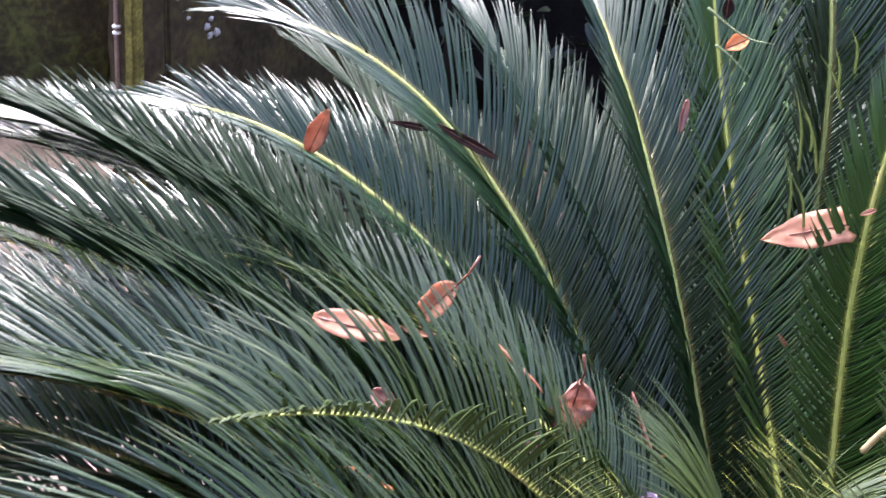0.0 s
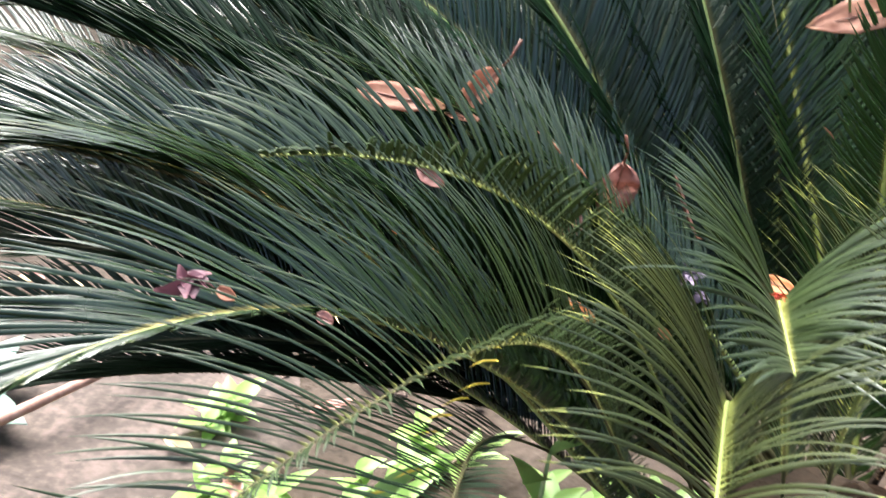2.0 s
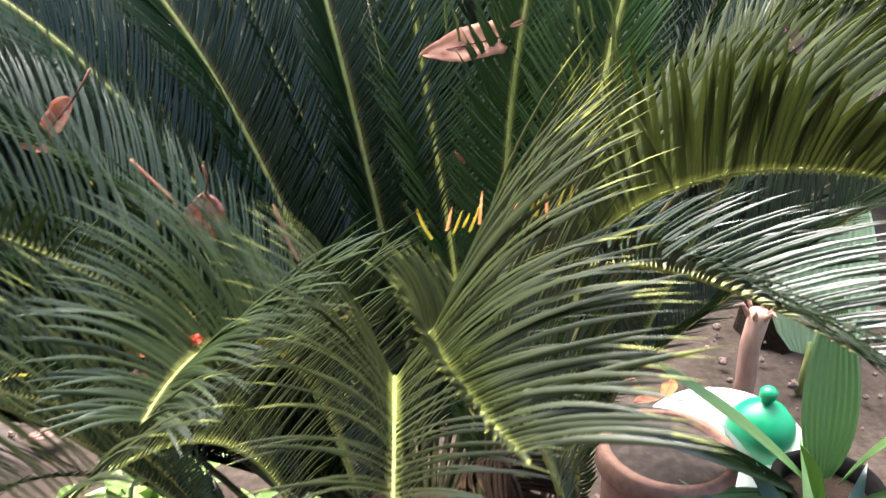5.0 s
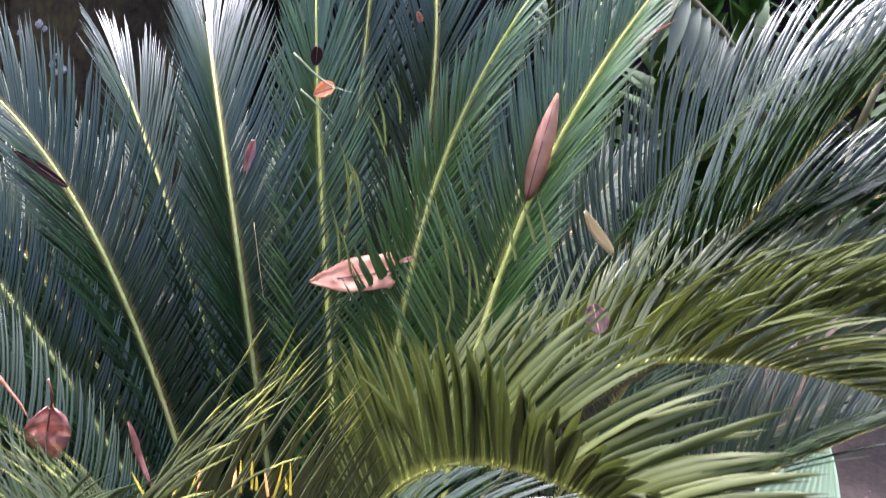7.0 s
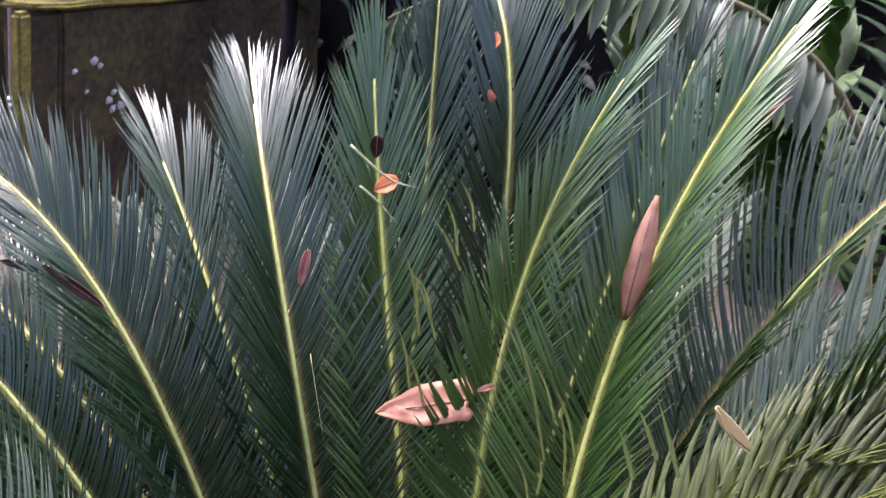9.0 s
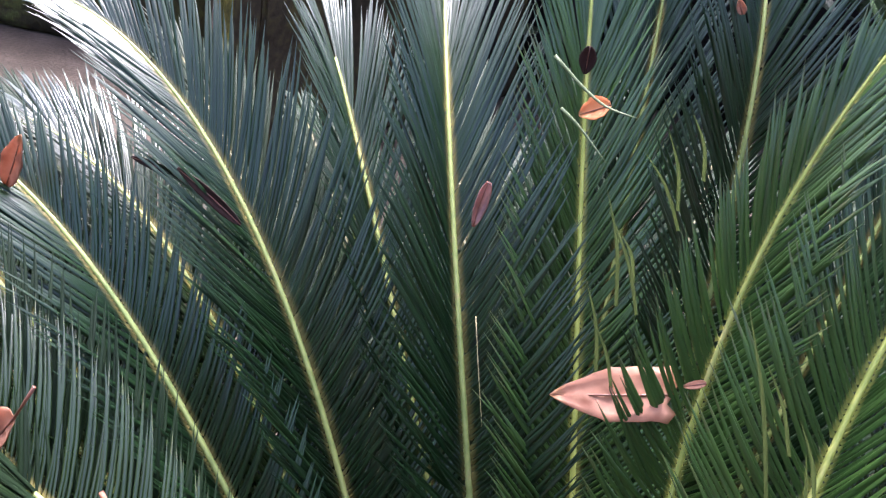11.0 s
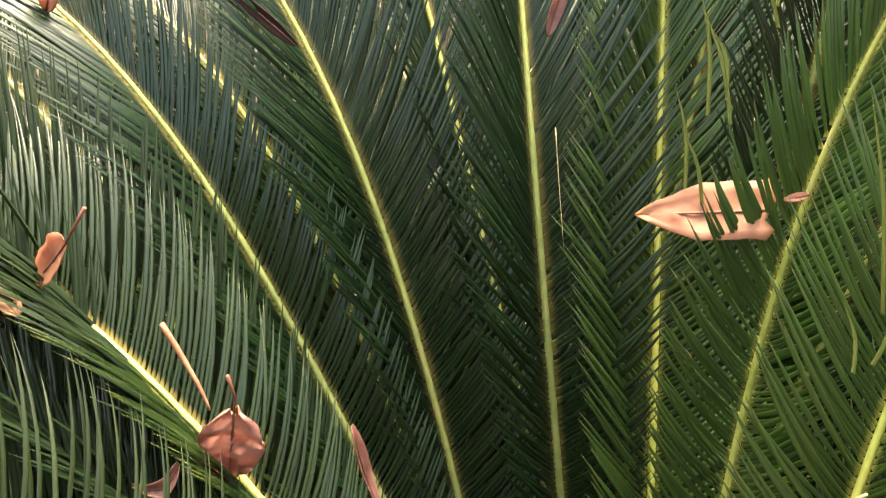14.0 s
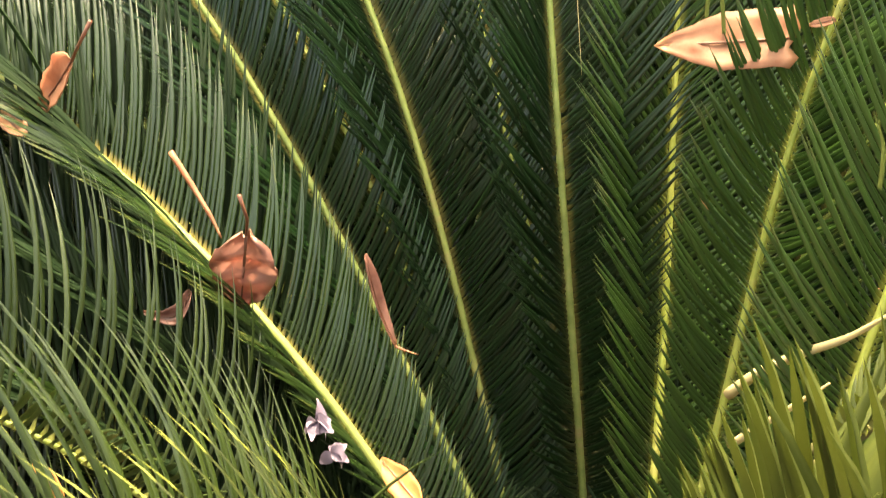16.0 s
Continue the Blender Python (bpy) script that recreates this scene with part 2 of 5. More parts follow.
def frond(p0, p1, p2, p3, style="back", twist=0.0, seed=0, bare=0.16, longest=None, lift=None, lean=None, gap=0.0039, pick=False, cut=1.0, flat=0.5, label="", thick=1.0, rows=(1, 1), wide=1.0, skew=0.0, leafmat=None):
    """A feather frond along a Bezier stalk, with two rows of leaflets."""
    mat, stalk, lmax, v0, a0, fwd, droop, width = STYLES[style]
    mat = leafmat or mat
    flat = 0.35 if style in ("front", "shade", "fresh") else flat
    lmax, v0, a0 = longest or lmax, v0 if lift is None else lift, lean or a0
    rng = random.Random(seed * 77 + 5)
    n = 90
    C = bezier(p0, p1, p2, p3, np.linspace(0, 1, n))
    seg = np.linalg.norm(np.diff(C, axis=0), axis=1)
    run = np.concatenate([[0], np.cumsum(seg)])
    total = run[-1] * cut
    h = Vector(p3) - Vector(p0)
    h.z = 0
    side0 = h.cross(Vector((0, 0, 1))).normalized()

    def at(x):
        c = Vector([float(np.interp(x, run, C[:, k])) for k in range(3)])
        lo, hi = max(0, x - 0.02), min(run[-1], x + 0.02)
        t = (Vector([float(np.interp(hi, run, C[:, k])) for k in range(3)]) - Vector([float(np.interp(lo, run, C[:, k])) for k in range(3)])).normalized()
        s = (side0 - t * side0.dot(t)).normalized()
        s = (Matrix.Rotation(radians(twist) * (x / total), 3, t) @ s).normalized()
        return c, t, s, s.cross(t)

    home = cycad.location

    def pipe(lo, hi, count):
        xs = np.linspace(lo, hi, count)
        vs, fs = tube([at(x)[0] for x in xs], [thick * (0.0029 * (1 - x / run[-1]) ** 0.7 + 0.0008) for x in xs], 7)
        return [v - home for v in vs], fs

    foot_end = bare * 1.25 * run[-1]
    vs, fs = pipe(foot_end, total, 30)
    rachis = mesh_part("frond", vs, fs, stalk, cycad, label)
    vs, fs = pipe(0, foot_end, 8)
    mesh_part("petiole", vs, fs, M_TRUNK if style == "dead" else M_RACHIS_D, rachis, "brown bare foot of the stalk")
    verts, faces, uvs = [], [], []
    fine = (0.0, 0.05, 0.14, 0.26, 0.4, 0.54, 0.68, 0.8, 0.91, 1.0) if style in ("front", "shade") else (0.0, 0.05, 0.2, 0.42, 0.62, 0.82, 1.0)
    x = bare * run[-1]
    k = 0
    while x < total - 0.004:
        u = x / run[-1]
        grow = min(1.0, 0.16 + (u - bare) / 0.22) if style in ("front", "shade", "fresh", "dead") else min(1.0, 0.34 + 0.66 * (u - bare) / 0.36)
        taper = 1.0 if u < 0.6 else 1 - (0.62 if style in ("front", "shade", "fresh") else 0.36) * ((u - 0.6) / 0.4) ** 1.7
        for sgn in (-1, 1):
            if rng.random() < 0.015:
                continue
            c, t, s, up = at(x + (0.0025 if sgn > 0 else 0) + rng.uniform(-0.0006, 0.0006))
            a = radians(a0 + sgn * skew + (24 if style in ("front", "shade", "fresh") else 12) * (1 - u) ** 2 - (22 if style in ("front", "shade") else 44 if style == "lush" else 40) * max(0, u / cut - 0.5) / 0.5 * (1 if u < 0.9 * cut else 1.3) + rng.gauss(0, 1.5 + 2.2 * u * u))
            v = radians(v0 * (1 - flat * u**2) + rng.gauss(0, 2.6) + (rng.gauss(0, 9) if rng.random() < 0.06 else 0))
            out = s * sgn * math.cos(v) + up * math.sin(v)
            d = (t * math.cos(a) + out * math.sin(a)).normalized()
            w = (t - d * t.dot(d)).normalized()
            nb = d.cross(w) * sgn
            nb = nb if nb.dot(up) > 0 else -nb
            # each blade is turned a little about its length, like a slat
            turn = Matrix.Rotation(radians(sgn * (6 + rng.gauss(0, 8 + 12 * u * u))), 3, d)
            w2, n2 = turn @ w, turn @ nb
            ln = lmax * (rows[0] if sgn < 0 else rows[1]) * grow * taper * rng.uniform(0.93 - 0.15 * u * u, 1.05)
            foot = c + s * sgn * thick * 0.8 * (0.0029 * (1 - u) ** 0.7 + 0.0012) - home
            bend = rng.gauss(0, 0.03)
            if pick and k < 300:
                bv, bf, bu = [], [], []
                blade(foot, d, w2, n2, ln, width * wide, fwd + bend, droop, t, rng.random(), bv, bf, bu, fine)
                mesh_part("leaflet", bv, bf, mat, rachis, uvs=bu)
                k += 1
            else:
                blade(foot, d, w2, n2, ln, width * wide, fwd + bend, droop, t, rng.random(), verts, faces, uvs, fine)
        x += gap * (1 + 0.1 * rng.random()) * (1 if u < 0.85 * cut else 0.7)
    if verts:
        tagged(mesh_part("leaflets", verts, faces, mat, rachis, uvs=uvs), kind="stuff")
    return rachis


def stray_leaflet(points, radius, mat, label):
    """A single leaflet that stands apart from its row, as a flat blade along points."""
    p = bezier(points[0], points[1], points[1], points[2], np.linspace(0, 1, 8)) if len(points) == 3 else np.array(points, float)
    vs, fs, us = [], [], []
    n = len(p)
    for k in range(n):
        c, u = Vector(p[k]) - cycad.location, k / (n - 1)
        t = (Vector(p[min(k + 1, n - 1)]) - Vector(p[max(k - 1, 0)])).normalized()
        side = t.cross(Vector((0.1, 0.8, 0.5))).normalized()
        up = side.cross(t)
        half = radius * (1 - u ** 3) * (0.7 + 0.6 * u * (1 - u)) + 0.0002
        vs += [c - side * half - up * half * 0.5, c + up * half * 0.3, c + side * half - up * half * 0.5]
        us += [(0.1 + 0.75 * u, 0.5)] * 3
    for k in range(n - 1):
        a = 3 * k
        fs += [(a, a + 1, a + 4, a + 3), (a + 1, a + 2, a + 5, a + 4)]
    return mesh_part("leaflet", vs, fs, mat, cycad, label, uvs=us)

# the fronds, by their stalks
frond((-0.012, 1.202, 0.456), (-0.107, 1.277, 0.78), (-0.186, 1.301, 1.09), (-0.3, 1.624, 1.166), 'back', longest=0.14, bare=0.06, flat=0.15, cut=0.87, pick=True, seed=1)
frond((0.042, 1.096, 0.469), (0.001, 1.283, 0.708), (-0.095, 1.418, 0.959), (-0.131, 1.481, 1.24), 'lush', longest=0.118, bare=0.06, cut=0.93, pick=True, seed=2)
frond((0.035, 1.076, 0.428), (0.085, 1.268, 0.676), (-0.028, 1.216, 0.958), (0.119, 1.306, 1.235), 'lush', longest=0.115, lift=56, lean=56, skew=5, rows=(0.72, 0.95), bare=0.06, pick=True, seed=3)
frond((-0.042, 1.146, 0.437), (-0.211, 1.306, 0.737), (-0.329, 1.34, 1.076), (-0.651, 1.496, 1.06), 'back', twist=-30, bare=0.06, pick=True, seed=4)
frond((-0.032, 1.121, 0.476), (-0.251, 1.187, 0.746), (-0.421, 1.259, 1.022), (-0.732, 1.324, 0.985), 'back', twist=-32, rows=(1.0, 0.66), bare=0.06, pick=True, seed=5)
frond((-0.041, 1.017, 0.539), (-0.188, 1.032, 0.85), (-0.513, 1.1, 0.936), (-0.874, 1.116, 0.934), 'mid', rows=(0.8, 0.78), wide=0.9, bare=0.06, pick=True, seed=6)
frond((-0.126, 0.973, 0.503), (-0.2, 0.934, 0.752), (-0.288, 0.82, 0.956), (-0.443, 0.619, 1.009), 'front', rows=(0.45, 1.0), gap=0.0056, wide=1.1, thick=0.55, leafmat=M_SOFT, pick=True, seed=7)
frond((-0.061, 1.004, 0.464), (-0.244, 0.98, 0.661), (-0.415, 0.98, 0.872), (-0.622, 0.89, 0.892), 'mid', seed=8)
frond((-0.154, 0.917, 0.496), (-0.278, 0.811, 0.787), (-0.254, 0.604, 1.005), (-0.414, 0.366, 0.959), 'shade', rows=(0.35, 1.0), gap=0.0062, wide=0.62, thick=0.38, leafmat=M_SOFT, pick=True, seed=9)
frond((-0.125, 0.939, 0.461), (-0.251, 0.832, 0.718), (-0.4, 0.723, 0.949), (-0.549, 0.496, 0.925), 'mid', rows=(0.25, 1.0), thick=0.5, seed=10)
frond((-0.113, 0.889, 0.54), (-0.15, 0.814, 0.795), (-0.188, 0.601, 0.94), (-0.223, 0.333, 0.963), 'front', gap=0.0068, wide=0.82, pick=True, thick=0.55, seed=11)
frond((0.141, 1.027, 0.486), (0.085, 1.085, 0.804), (0.099, 1.232, 1.048), (0.268, 1.404, 1.286), 'lush', longest=0.115, lift=58, flat=0.25, bare=0.06, pick=True, seed=15)
frond((0.03, 1.3, 0.5), (0.02, 1.42, 0.92), (0.055, 1.43, 1.20), (-0.035, 1.63, 1.285), 'back', longest=0.13, flat=0.15, seed=16)
frond((-0.04, 1.3, 0.5), (-0.123, 1.256, 0.7), (-0.249, 1.43, 0.929), (-0.417, 1.601, 1.084), 'back', flat=0.2, cut=0.9, seed=17)
frond((0.035, 0.91, 0.54), (0.014, 0.917, 0.868), (0.085, 0.744, 1.102), (0.25, 0.477, 1.096), 'fresh', rows=(1.0, 0.85), lift=80, longest=0.115, bare=0.37, wide=1.25, thick=0.55, pick=True, seed=20)
frond((-0.032, 0.9, 0.534), (-0.066, 0.868, 0.8), (-0.054, 0.68, 0.975), (-0.045, 0.417, 0.948), 'front', thick=0.55, gap=0.0066, wide=0.75, pick=True, seed=13)
frond((0.098, 0.852, 0.611), (0.072, 0.736, 0.868), (-0.114, 0.62, 1.028), (-0.003, 0.41, 1.042), 'front', rows=(1.25, 0.42), lift=88, thick=0.55, pick=True, seed=14)
frond((0.053, 0.963, 0.551), (-0.007, 0.998, 0.949), (0.269, 0.928, 1.16), (0.593, 0.831, 0.973), 'fresh', thick=0.8, bare=0.36, seed=21)
frond((0.039, 0.957, 0.584), (-0.02, 0.996, 0.943), (0.171, 0.734, 0.998), (0.397, 0.487, 0.874), 'mid', bare=0.3, seed=22)
frond((-0.07, 0.896, 0.556), (-0.09, 0.858, 0.773), (-0.16, 0.75, 0.942), (-0.167, 0.531, 0.958), 'front', thick=0.55, leafmat=M_SOFT, pick=True, seed=12)
frond((-0.261, 0.954, 0.579), (-0.39, 0.789, 0.77), (-0.29, 0.53, 0.809), (-0.346, 0.313, 0.973), 'low', rows=(0.25, 1.1), wide=0.55, gap=0.0085, thick=0.4, seed=23)
frond((-0.134, 0.939, 0.45), (-0.299, 0.884, 0.686), (-0.432, 0.859, 0.932), (-0.687, 0.757, 0.943), 'mid', seed=25)
frond((0.1, 1.2, 0.48), (0.16, 1.25, 0.82), (0.24, 1.24, 1.17), (0.525, 1.381, 1.264), 'mid', seed=18)
frond((0.12, 1.08, 0.46), (0.2, 1.1, 0.8), (0.28, 1.06, 1.12), (0.49, 1.03, 1.374), 'mid', seed=19)
frond((-0.037, 1.069, 0.508), (-0.25, 1.134, 0.763), (-0.527, 1.23, 0.909), (-0.863, 1.27, 0.89), 'mid', rows=(1.0, 0.5), seed=26)
frond((-0.037, 1.134, 0.456), (-0.241, 1.287, 0.696), (-0.395, 1.38, 0.959), (-0.712, 1.49, 0.932), 'mid', seed=27)
frond((-0.088, 0.978, 0.495), (-0.294, 0.968, 0.738), (-0.572, 1, 0.874), (-0.88, 0.957, 0.879), 'mid', seed=28)
frond((-0.055, 1.008, 0.486), (-0.287, 1.046, 0.658), (-0.564, 1.116, 0.771), (-0.818, 1.058, 0.785), 'mid', seed=30)
frond((-0.12, 0.96, 0.45), (-0.35, 0.92, 0.7), (-0.6, 0.9, 0.88), (-0.95, 0.85, 0.84), 'mid', rows=(0.5, 1.0), seed=31)
frond((-0.12, 1, 0.45), (-0.35, 1.02, 0.72), (-0.65, 1.05, 0.86), (-1.05, 1.05, 0.8), 'mid', seed=32)
frond((-0.05, 1.15, 0.45), (-0.3, 1.2, 0.75), (-0.6, 1.3, 0.96), (-0.98, 1.42, 0.92), 'mid', seed=33)
frond((0.093, 1.033, 0.496), (0.127, 1.089, 0.86), (0.296, 1.067, 1.136), (0.551, 1.01, 1.214), 'mid', bare=0.42, seed=35)
frond((0.053, 0.963, 0.551), (0.013, 1.048, 0.959), (0.309, 1.028, 1.18), (0.633, 0.931, 0.993), 'fresh', bare=0.45, seed=36)
frond((0.073, 0.998, 0.524), (0.075, 1.029, 0.904), (0.312, 0.968, 1.148), (0.602, 0.891, 1.093), 'fresh', bare=0.48, seed=37)
frond((-0.05, 1.2, 0.45), (-0.35, 1.35, 0.75), (-0.75, 1.52, 0.95), (-1.25, 1.75, 0.85), 'mid', longest=0.11, seed=38)
frond((-0.04, 1.13, 0.43), (-0.27, 1.24, 0.68), (-0.52, 1.33, 0.90), (-0.98, 1.43, 0.90), 'mid', seed=40)
frond((-0.06, 1.1, 0.43), (-0.35, 1.17, 0.68), (-0.7, 1.26, 0.80), (-1.15, 1.34, 0.74), 'mid', seed=41)
frond((-0.08, 1.1, 0.45), (-0.4, 1.15, 0.75), (-0.8, 1.25, 0.92), (-1.3, 1.35, 0.8), 'mid', seed=39)


def ring_frond(az, el, length, style, seed, droop=0.35, behind=0.0, **more):
    """A frond of the under layers, leaving the crown at az and rising at el degrees before it sinks."""
    a, e = radians(az), radians(el)
    h, c = Vector((math.cos(a), math.sin(a), 0)), Vector((-0.01, 1.08 + behind, 0.46 - behind * 0.7))
    q = [c + h * 0.05]
    for k in (1, 2, 3):
        q.append(q[-1] + (h * math.cos(e) + Vector((0, 0, 1)) * math.sin(e)) * length / 3)
        e -= droop
    frond(*[tuple(p) for p in q], style, seed=seed, flat=0.1, **more)


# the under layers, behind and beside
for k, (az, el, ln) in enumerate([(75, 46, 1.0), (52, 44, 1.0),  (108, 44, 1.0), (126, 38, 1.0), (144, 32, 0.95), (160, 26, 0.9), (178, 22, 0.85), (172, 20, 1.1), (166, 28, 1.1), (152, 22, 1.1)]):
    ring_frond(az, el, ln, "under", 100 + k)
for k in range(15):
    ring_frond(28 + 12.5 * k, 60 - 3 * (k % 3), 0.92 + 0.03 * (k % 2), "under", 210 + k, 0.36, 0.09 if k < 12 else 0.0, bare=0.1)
ring_frond(12, 56, 0.9, "mid", 230, 0.34)
ring_frond(66, 66, 0.95, "back", 231, 0.12, 0.09, bare=0.1)
ring_frond(99, 67, 0.98, "back", 232, 0.10, 0.09, bare=0.1)
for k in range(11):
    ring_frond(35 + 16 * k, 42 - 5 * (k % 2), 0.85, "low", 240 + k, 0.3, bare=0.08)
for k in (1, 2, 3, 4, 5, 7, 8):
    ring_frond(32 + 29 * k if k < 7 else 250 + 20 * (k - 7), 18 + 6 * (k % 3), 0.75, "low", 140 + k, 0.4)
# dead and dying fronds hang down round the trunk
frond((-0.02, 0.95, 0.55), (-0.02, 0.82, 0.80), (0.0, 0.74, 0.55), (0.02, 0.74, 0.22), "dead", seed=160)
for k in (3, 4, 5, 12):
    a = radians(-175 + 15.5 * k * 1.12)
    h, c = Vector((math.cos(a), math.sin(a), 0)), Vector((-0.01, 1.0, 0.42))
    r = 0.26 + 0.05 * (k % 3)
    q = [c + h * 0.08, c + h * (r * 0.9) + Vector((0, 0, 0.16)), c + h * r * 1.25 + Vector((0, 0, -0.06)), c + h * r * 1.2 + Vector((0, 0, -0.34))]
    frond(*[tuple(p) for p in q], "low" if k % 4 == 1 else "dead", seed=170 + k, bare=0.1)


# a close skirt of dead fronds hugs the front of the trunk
# added to darken the gaps under the crown, where pale ground showed through
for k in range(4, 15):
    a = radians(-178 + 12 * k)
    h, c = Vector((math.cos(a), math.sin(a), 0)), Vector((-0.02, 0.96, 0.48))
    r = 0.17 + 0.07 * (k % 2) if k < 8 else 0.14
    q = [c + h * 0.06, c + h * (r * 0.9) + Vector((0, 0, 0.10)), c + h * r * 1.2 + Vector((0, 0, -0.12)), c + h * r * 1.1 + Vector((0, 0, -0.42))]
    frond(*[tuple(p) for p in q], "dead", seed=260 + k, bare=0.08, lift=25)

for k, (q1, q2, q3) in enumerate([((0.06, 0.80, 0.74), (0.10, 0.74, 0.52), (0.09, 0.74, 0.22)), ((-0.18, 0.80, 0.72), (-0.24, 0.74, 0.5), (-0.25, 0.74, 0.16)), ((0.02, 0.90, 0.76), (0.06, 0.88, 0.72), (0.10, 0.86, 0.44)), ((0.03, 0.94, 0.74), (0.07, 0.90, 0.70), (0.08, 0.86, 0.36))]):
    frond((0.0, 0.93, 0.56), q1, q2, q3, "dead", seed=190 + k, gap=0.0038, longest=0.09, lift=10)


# ---- trunk ----
vs, fs = tube([(0, 0, -0.02), (0.0, 0.0, 0.2), (0, 0, 0.45), (0, 0, 0.56)], [0.17, 0.15, 0.14, 0.06], 20)
mesh_part("trunk", vs, fs, M_TRUNK, cycad, "dark rough trunk")

# ---- ground and walls ----
M_BANK = rough_surface("mossy_bank", [(0.3, (0.0088, 0.00704, 0.00352)), (0.5, (0.0264, 0.022, 0.0088)), (0.6, (0.0484, 0.0528, 0.0132)), (0.75, (0.0704, 0.0704, 0.0176))], 3.2, 0.95, 0.8, 10, 0.2, dist=0.03)
M_SHEET = rough_surface("pink_painted_sheet", [(0.30, (0.19, 0.10, 0.082)), (0.42, (0.40, 0.225, 0.19)), (0.58, (0.60, 0.36, 0.305)), (0.75, (0.70, 0.44, 0.37))], 4.0, 0.75, 0.4, 7, 0.25, stretch=(0.5, 1, 3.0))
M_STONE = rough_surface("stained_concrete", [(0.3, (0.0384, 0.02704, 0.01936)), (0.5, (0.1152, 0.076, 0.05568)), (0.7, (0.192, 0.1309, 0.09648)), (0.85, (0.1152, 0.09296, 0.02976))], 9.0, 0.9, 0.6, 7, 0.2, dist=0.008)
# M_BLACK: mottled near-black for the post, ledge, hedge core and black pot
M_BLACK = rough_surface("matt_black", [(0.3, (0.0036, 0.0036, 0.0036)), (0.6, (0.0096, 0.0084, 0.0078)), (0.8, (0.018, 0.0156, 0.0132))], 8.0, 0.92, 0.5, 7, 0.05)
M_METAL = rough_surface("dull_pink_metal", [(0.3, (0.128, 0.088, 0.08)), (0.6, (0.304, 0.232, 0.216)), (0.8, (0.384, 0.32, 0.304))], 12.0, 0.45, 0.2, 7, 0.5)
M_WHITE = rough_surface("white_plastic", [(0.3, (0.62, 0.60, 0.56)), (0.6, (0.80, 0.79, 0.75)), (0.8, (0.84, 0.83, 0.80))], 10.0, 0.5, 0.1, 7, 0.5)

bm = bmesh.new()
bmesh.ops.create_grid(bm, x_segments=160, y_segments=160, size=4)
for v in bm.verts:
    v.co.z = 0.02 * noise.noise(v.co * 2.2) + 0.006 * noise.noise(v.co * 11)
    r = max(abs(v.co.x), abs(v.co.y))
    if r > 3.97:
        v.co.x, v.co.y = v.co.x * 200, v.co.y * 200
tagged(part("ground", bm, M_GROUND), "bare dark soil with pale patches and litter", "ground", kind="structure")

# the low wall runs back to the right from its corner; everything on it shares its bearing
WALL_A, WALL_YAW = Vector((-1.538, 3.558, 0)), 71.4
to_wall = Matrix.Translation(WALL_A) @ Matrix.Rotation(radians(WALL_YAW), 4, "Z")


def uneven(bm, size, scale, cuts=0):
    """Pushes a block's skin in and out a little, as worn masonry is."""
    if cuts:
        bmesh.ops.subdivide_edges(bm, edges=bm.edges[:], cuts=cuts, use_grid_fill=True)
    for v in bm.verts:
        v.co += Vector((noise.noise(v.co * scale), noise.noise(v.co * scale + Vector((7, 0, 0))), noise.noise(v.co * scale + Vector((0, 7, 0))))) * size
    return bm


def on_wall(name, size, at, mat, rough=0.006, bevel=0.012, cuts=6):
    ob = part(name, uneven(box_bm(size, bevel), rough, 7, cuts), mat, smooth=False)
    ob.matrix_world = to_wall @ Matrix.Translation((at[0] + size[0] / 2, at[1] + size[1] / 2, at[2] + size[2] / 2))
    return ob


def wall_box(name, size, at, mat, label, rough=0.006):
    return tagged(on_wall(name, size, at, mat, rough), label, "wall", kind="structure")


wall_north = wall_box("wall_north", (1.50, 0.24, 0.86), (0.172, 0, 0), M_MOSSWALL, "low dark garden wall stained and mossy", 0.010)
wall_box("wall_end", (0.14, 0.035, 0.858), (0.034, 0.004, 0), M_MOSSWALL, "thin dark end of the low wall", 0.004)
wall_box("wall_corner", (0.055, 0.045, 0.865), (-0.015, -0.018, 0), M_MOSS, "moss-covered end of the low wall", 0.006)
wall_box("wall_coping", (0.97, 0.15, 0.020), (0.05, -0.015, 0.858), M_MOSS, "thin coping overgrown with yellow moss", 0.010)
wall_box("wall_pier", (0.22, 0.11, 0.8), (0.80, 0.012, 0.872), M_STONE, "stained dark brown concrete pier", 0.008)
wall_box("wall_dark", (0.42, 0.12, 1.6), (1.025, 0.004, 0.855), M_BLACK, "black timber post", 0.006)
M_LICHEN = rough_surface("pale_lichen", [(0.3, (0.16, 0.15, 0.14)), (0.55, (0.34, 0.33, 0.32)), (0.8, (0.45, 0.44, 0.42))], 60, 0.9, 0.5, 6, 0.1)
for k, (x, z, r) in enumerate([(0.315, 0.691, 0.016), (0.341, 0.674, 0.011), (0.384, 0.556, 0.015), (0.226, 0.668, 0.010), (0.439, 0.530, 0.018), (0.278, 0.598, 0.008), (0.405, 0.580, 0.012), (0.40, 0.525, 0.014)]):
    bm = bmesh.new()
    bmesh.ops.create_icosphere(bm, subdivisions=3, radius=1)
    for v in bm.verts:
        v.co *= 1 + 0.55 * noise.noise(v.co * 2.2 + Vector((k * 3.1, 0, 0)))
        v.co = Vector((v.co.x * r, v.co.y * 0.006, v.co.z * r * 0.8))
    patch = part("lichen_patch", bm, M_LICHEN, wall_north, "pale grey lichen patch")
    patch.location = (x - 0.922, -0.122, z - 0.43)
bank = part("wall_bank", uneven(box_bm((6, 0.5, 0.95), 0.02), 0.05, 3, 24), M_BANK)
bank.location = (-4.98, 4.75, 0.47)
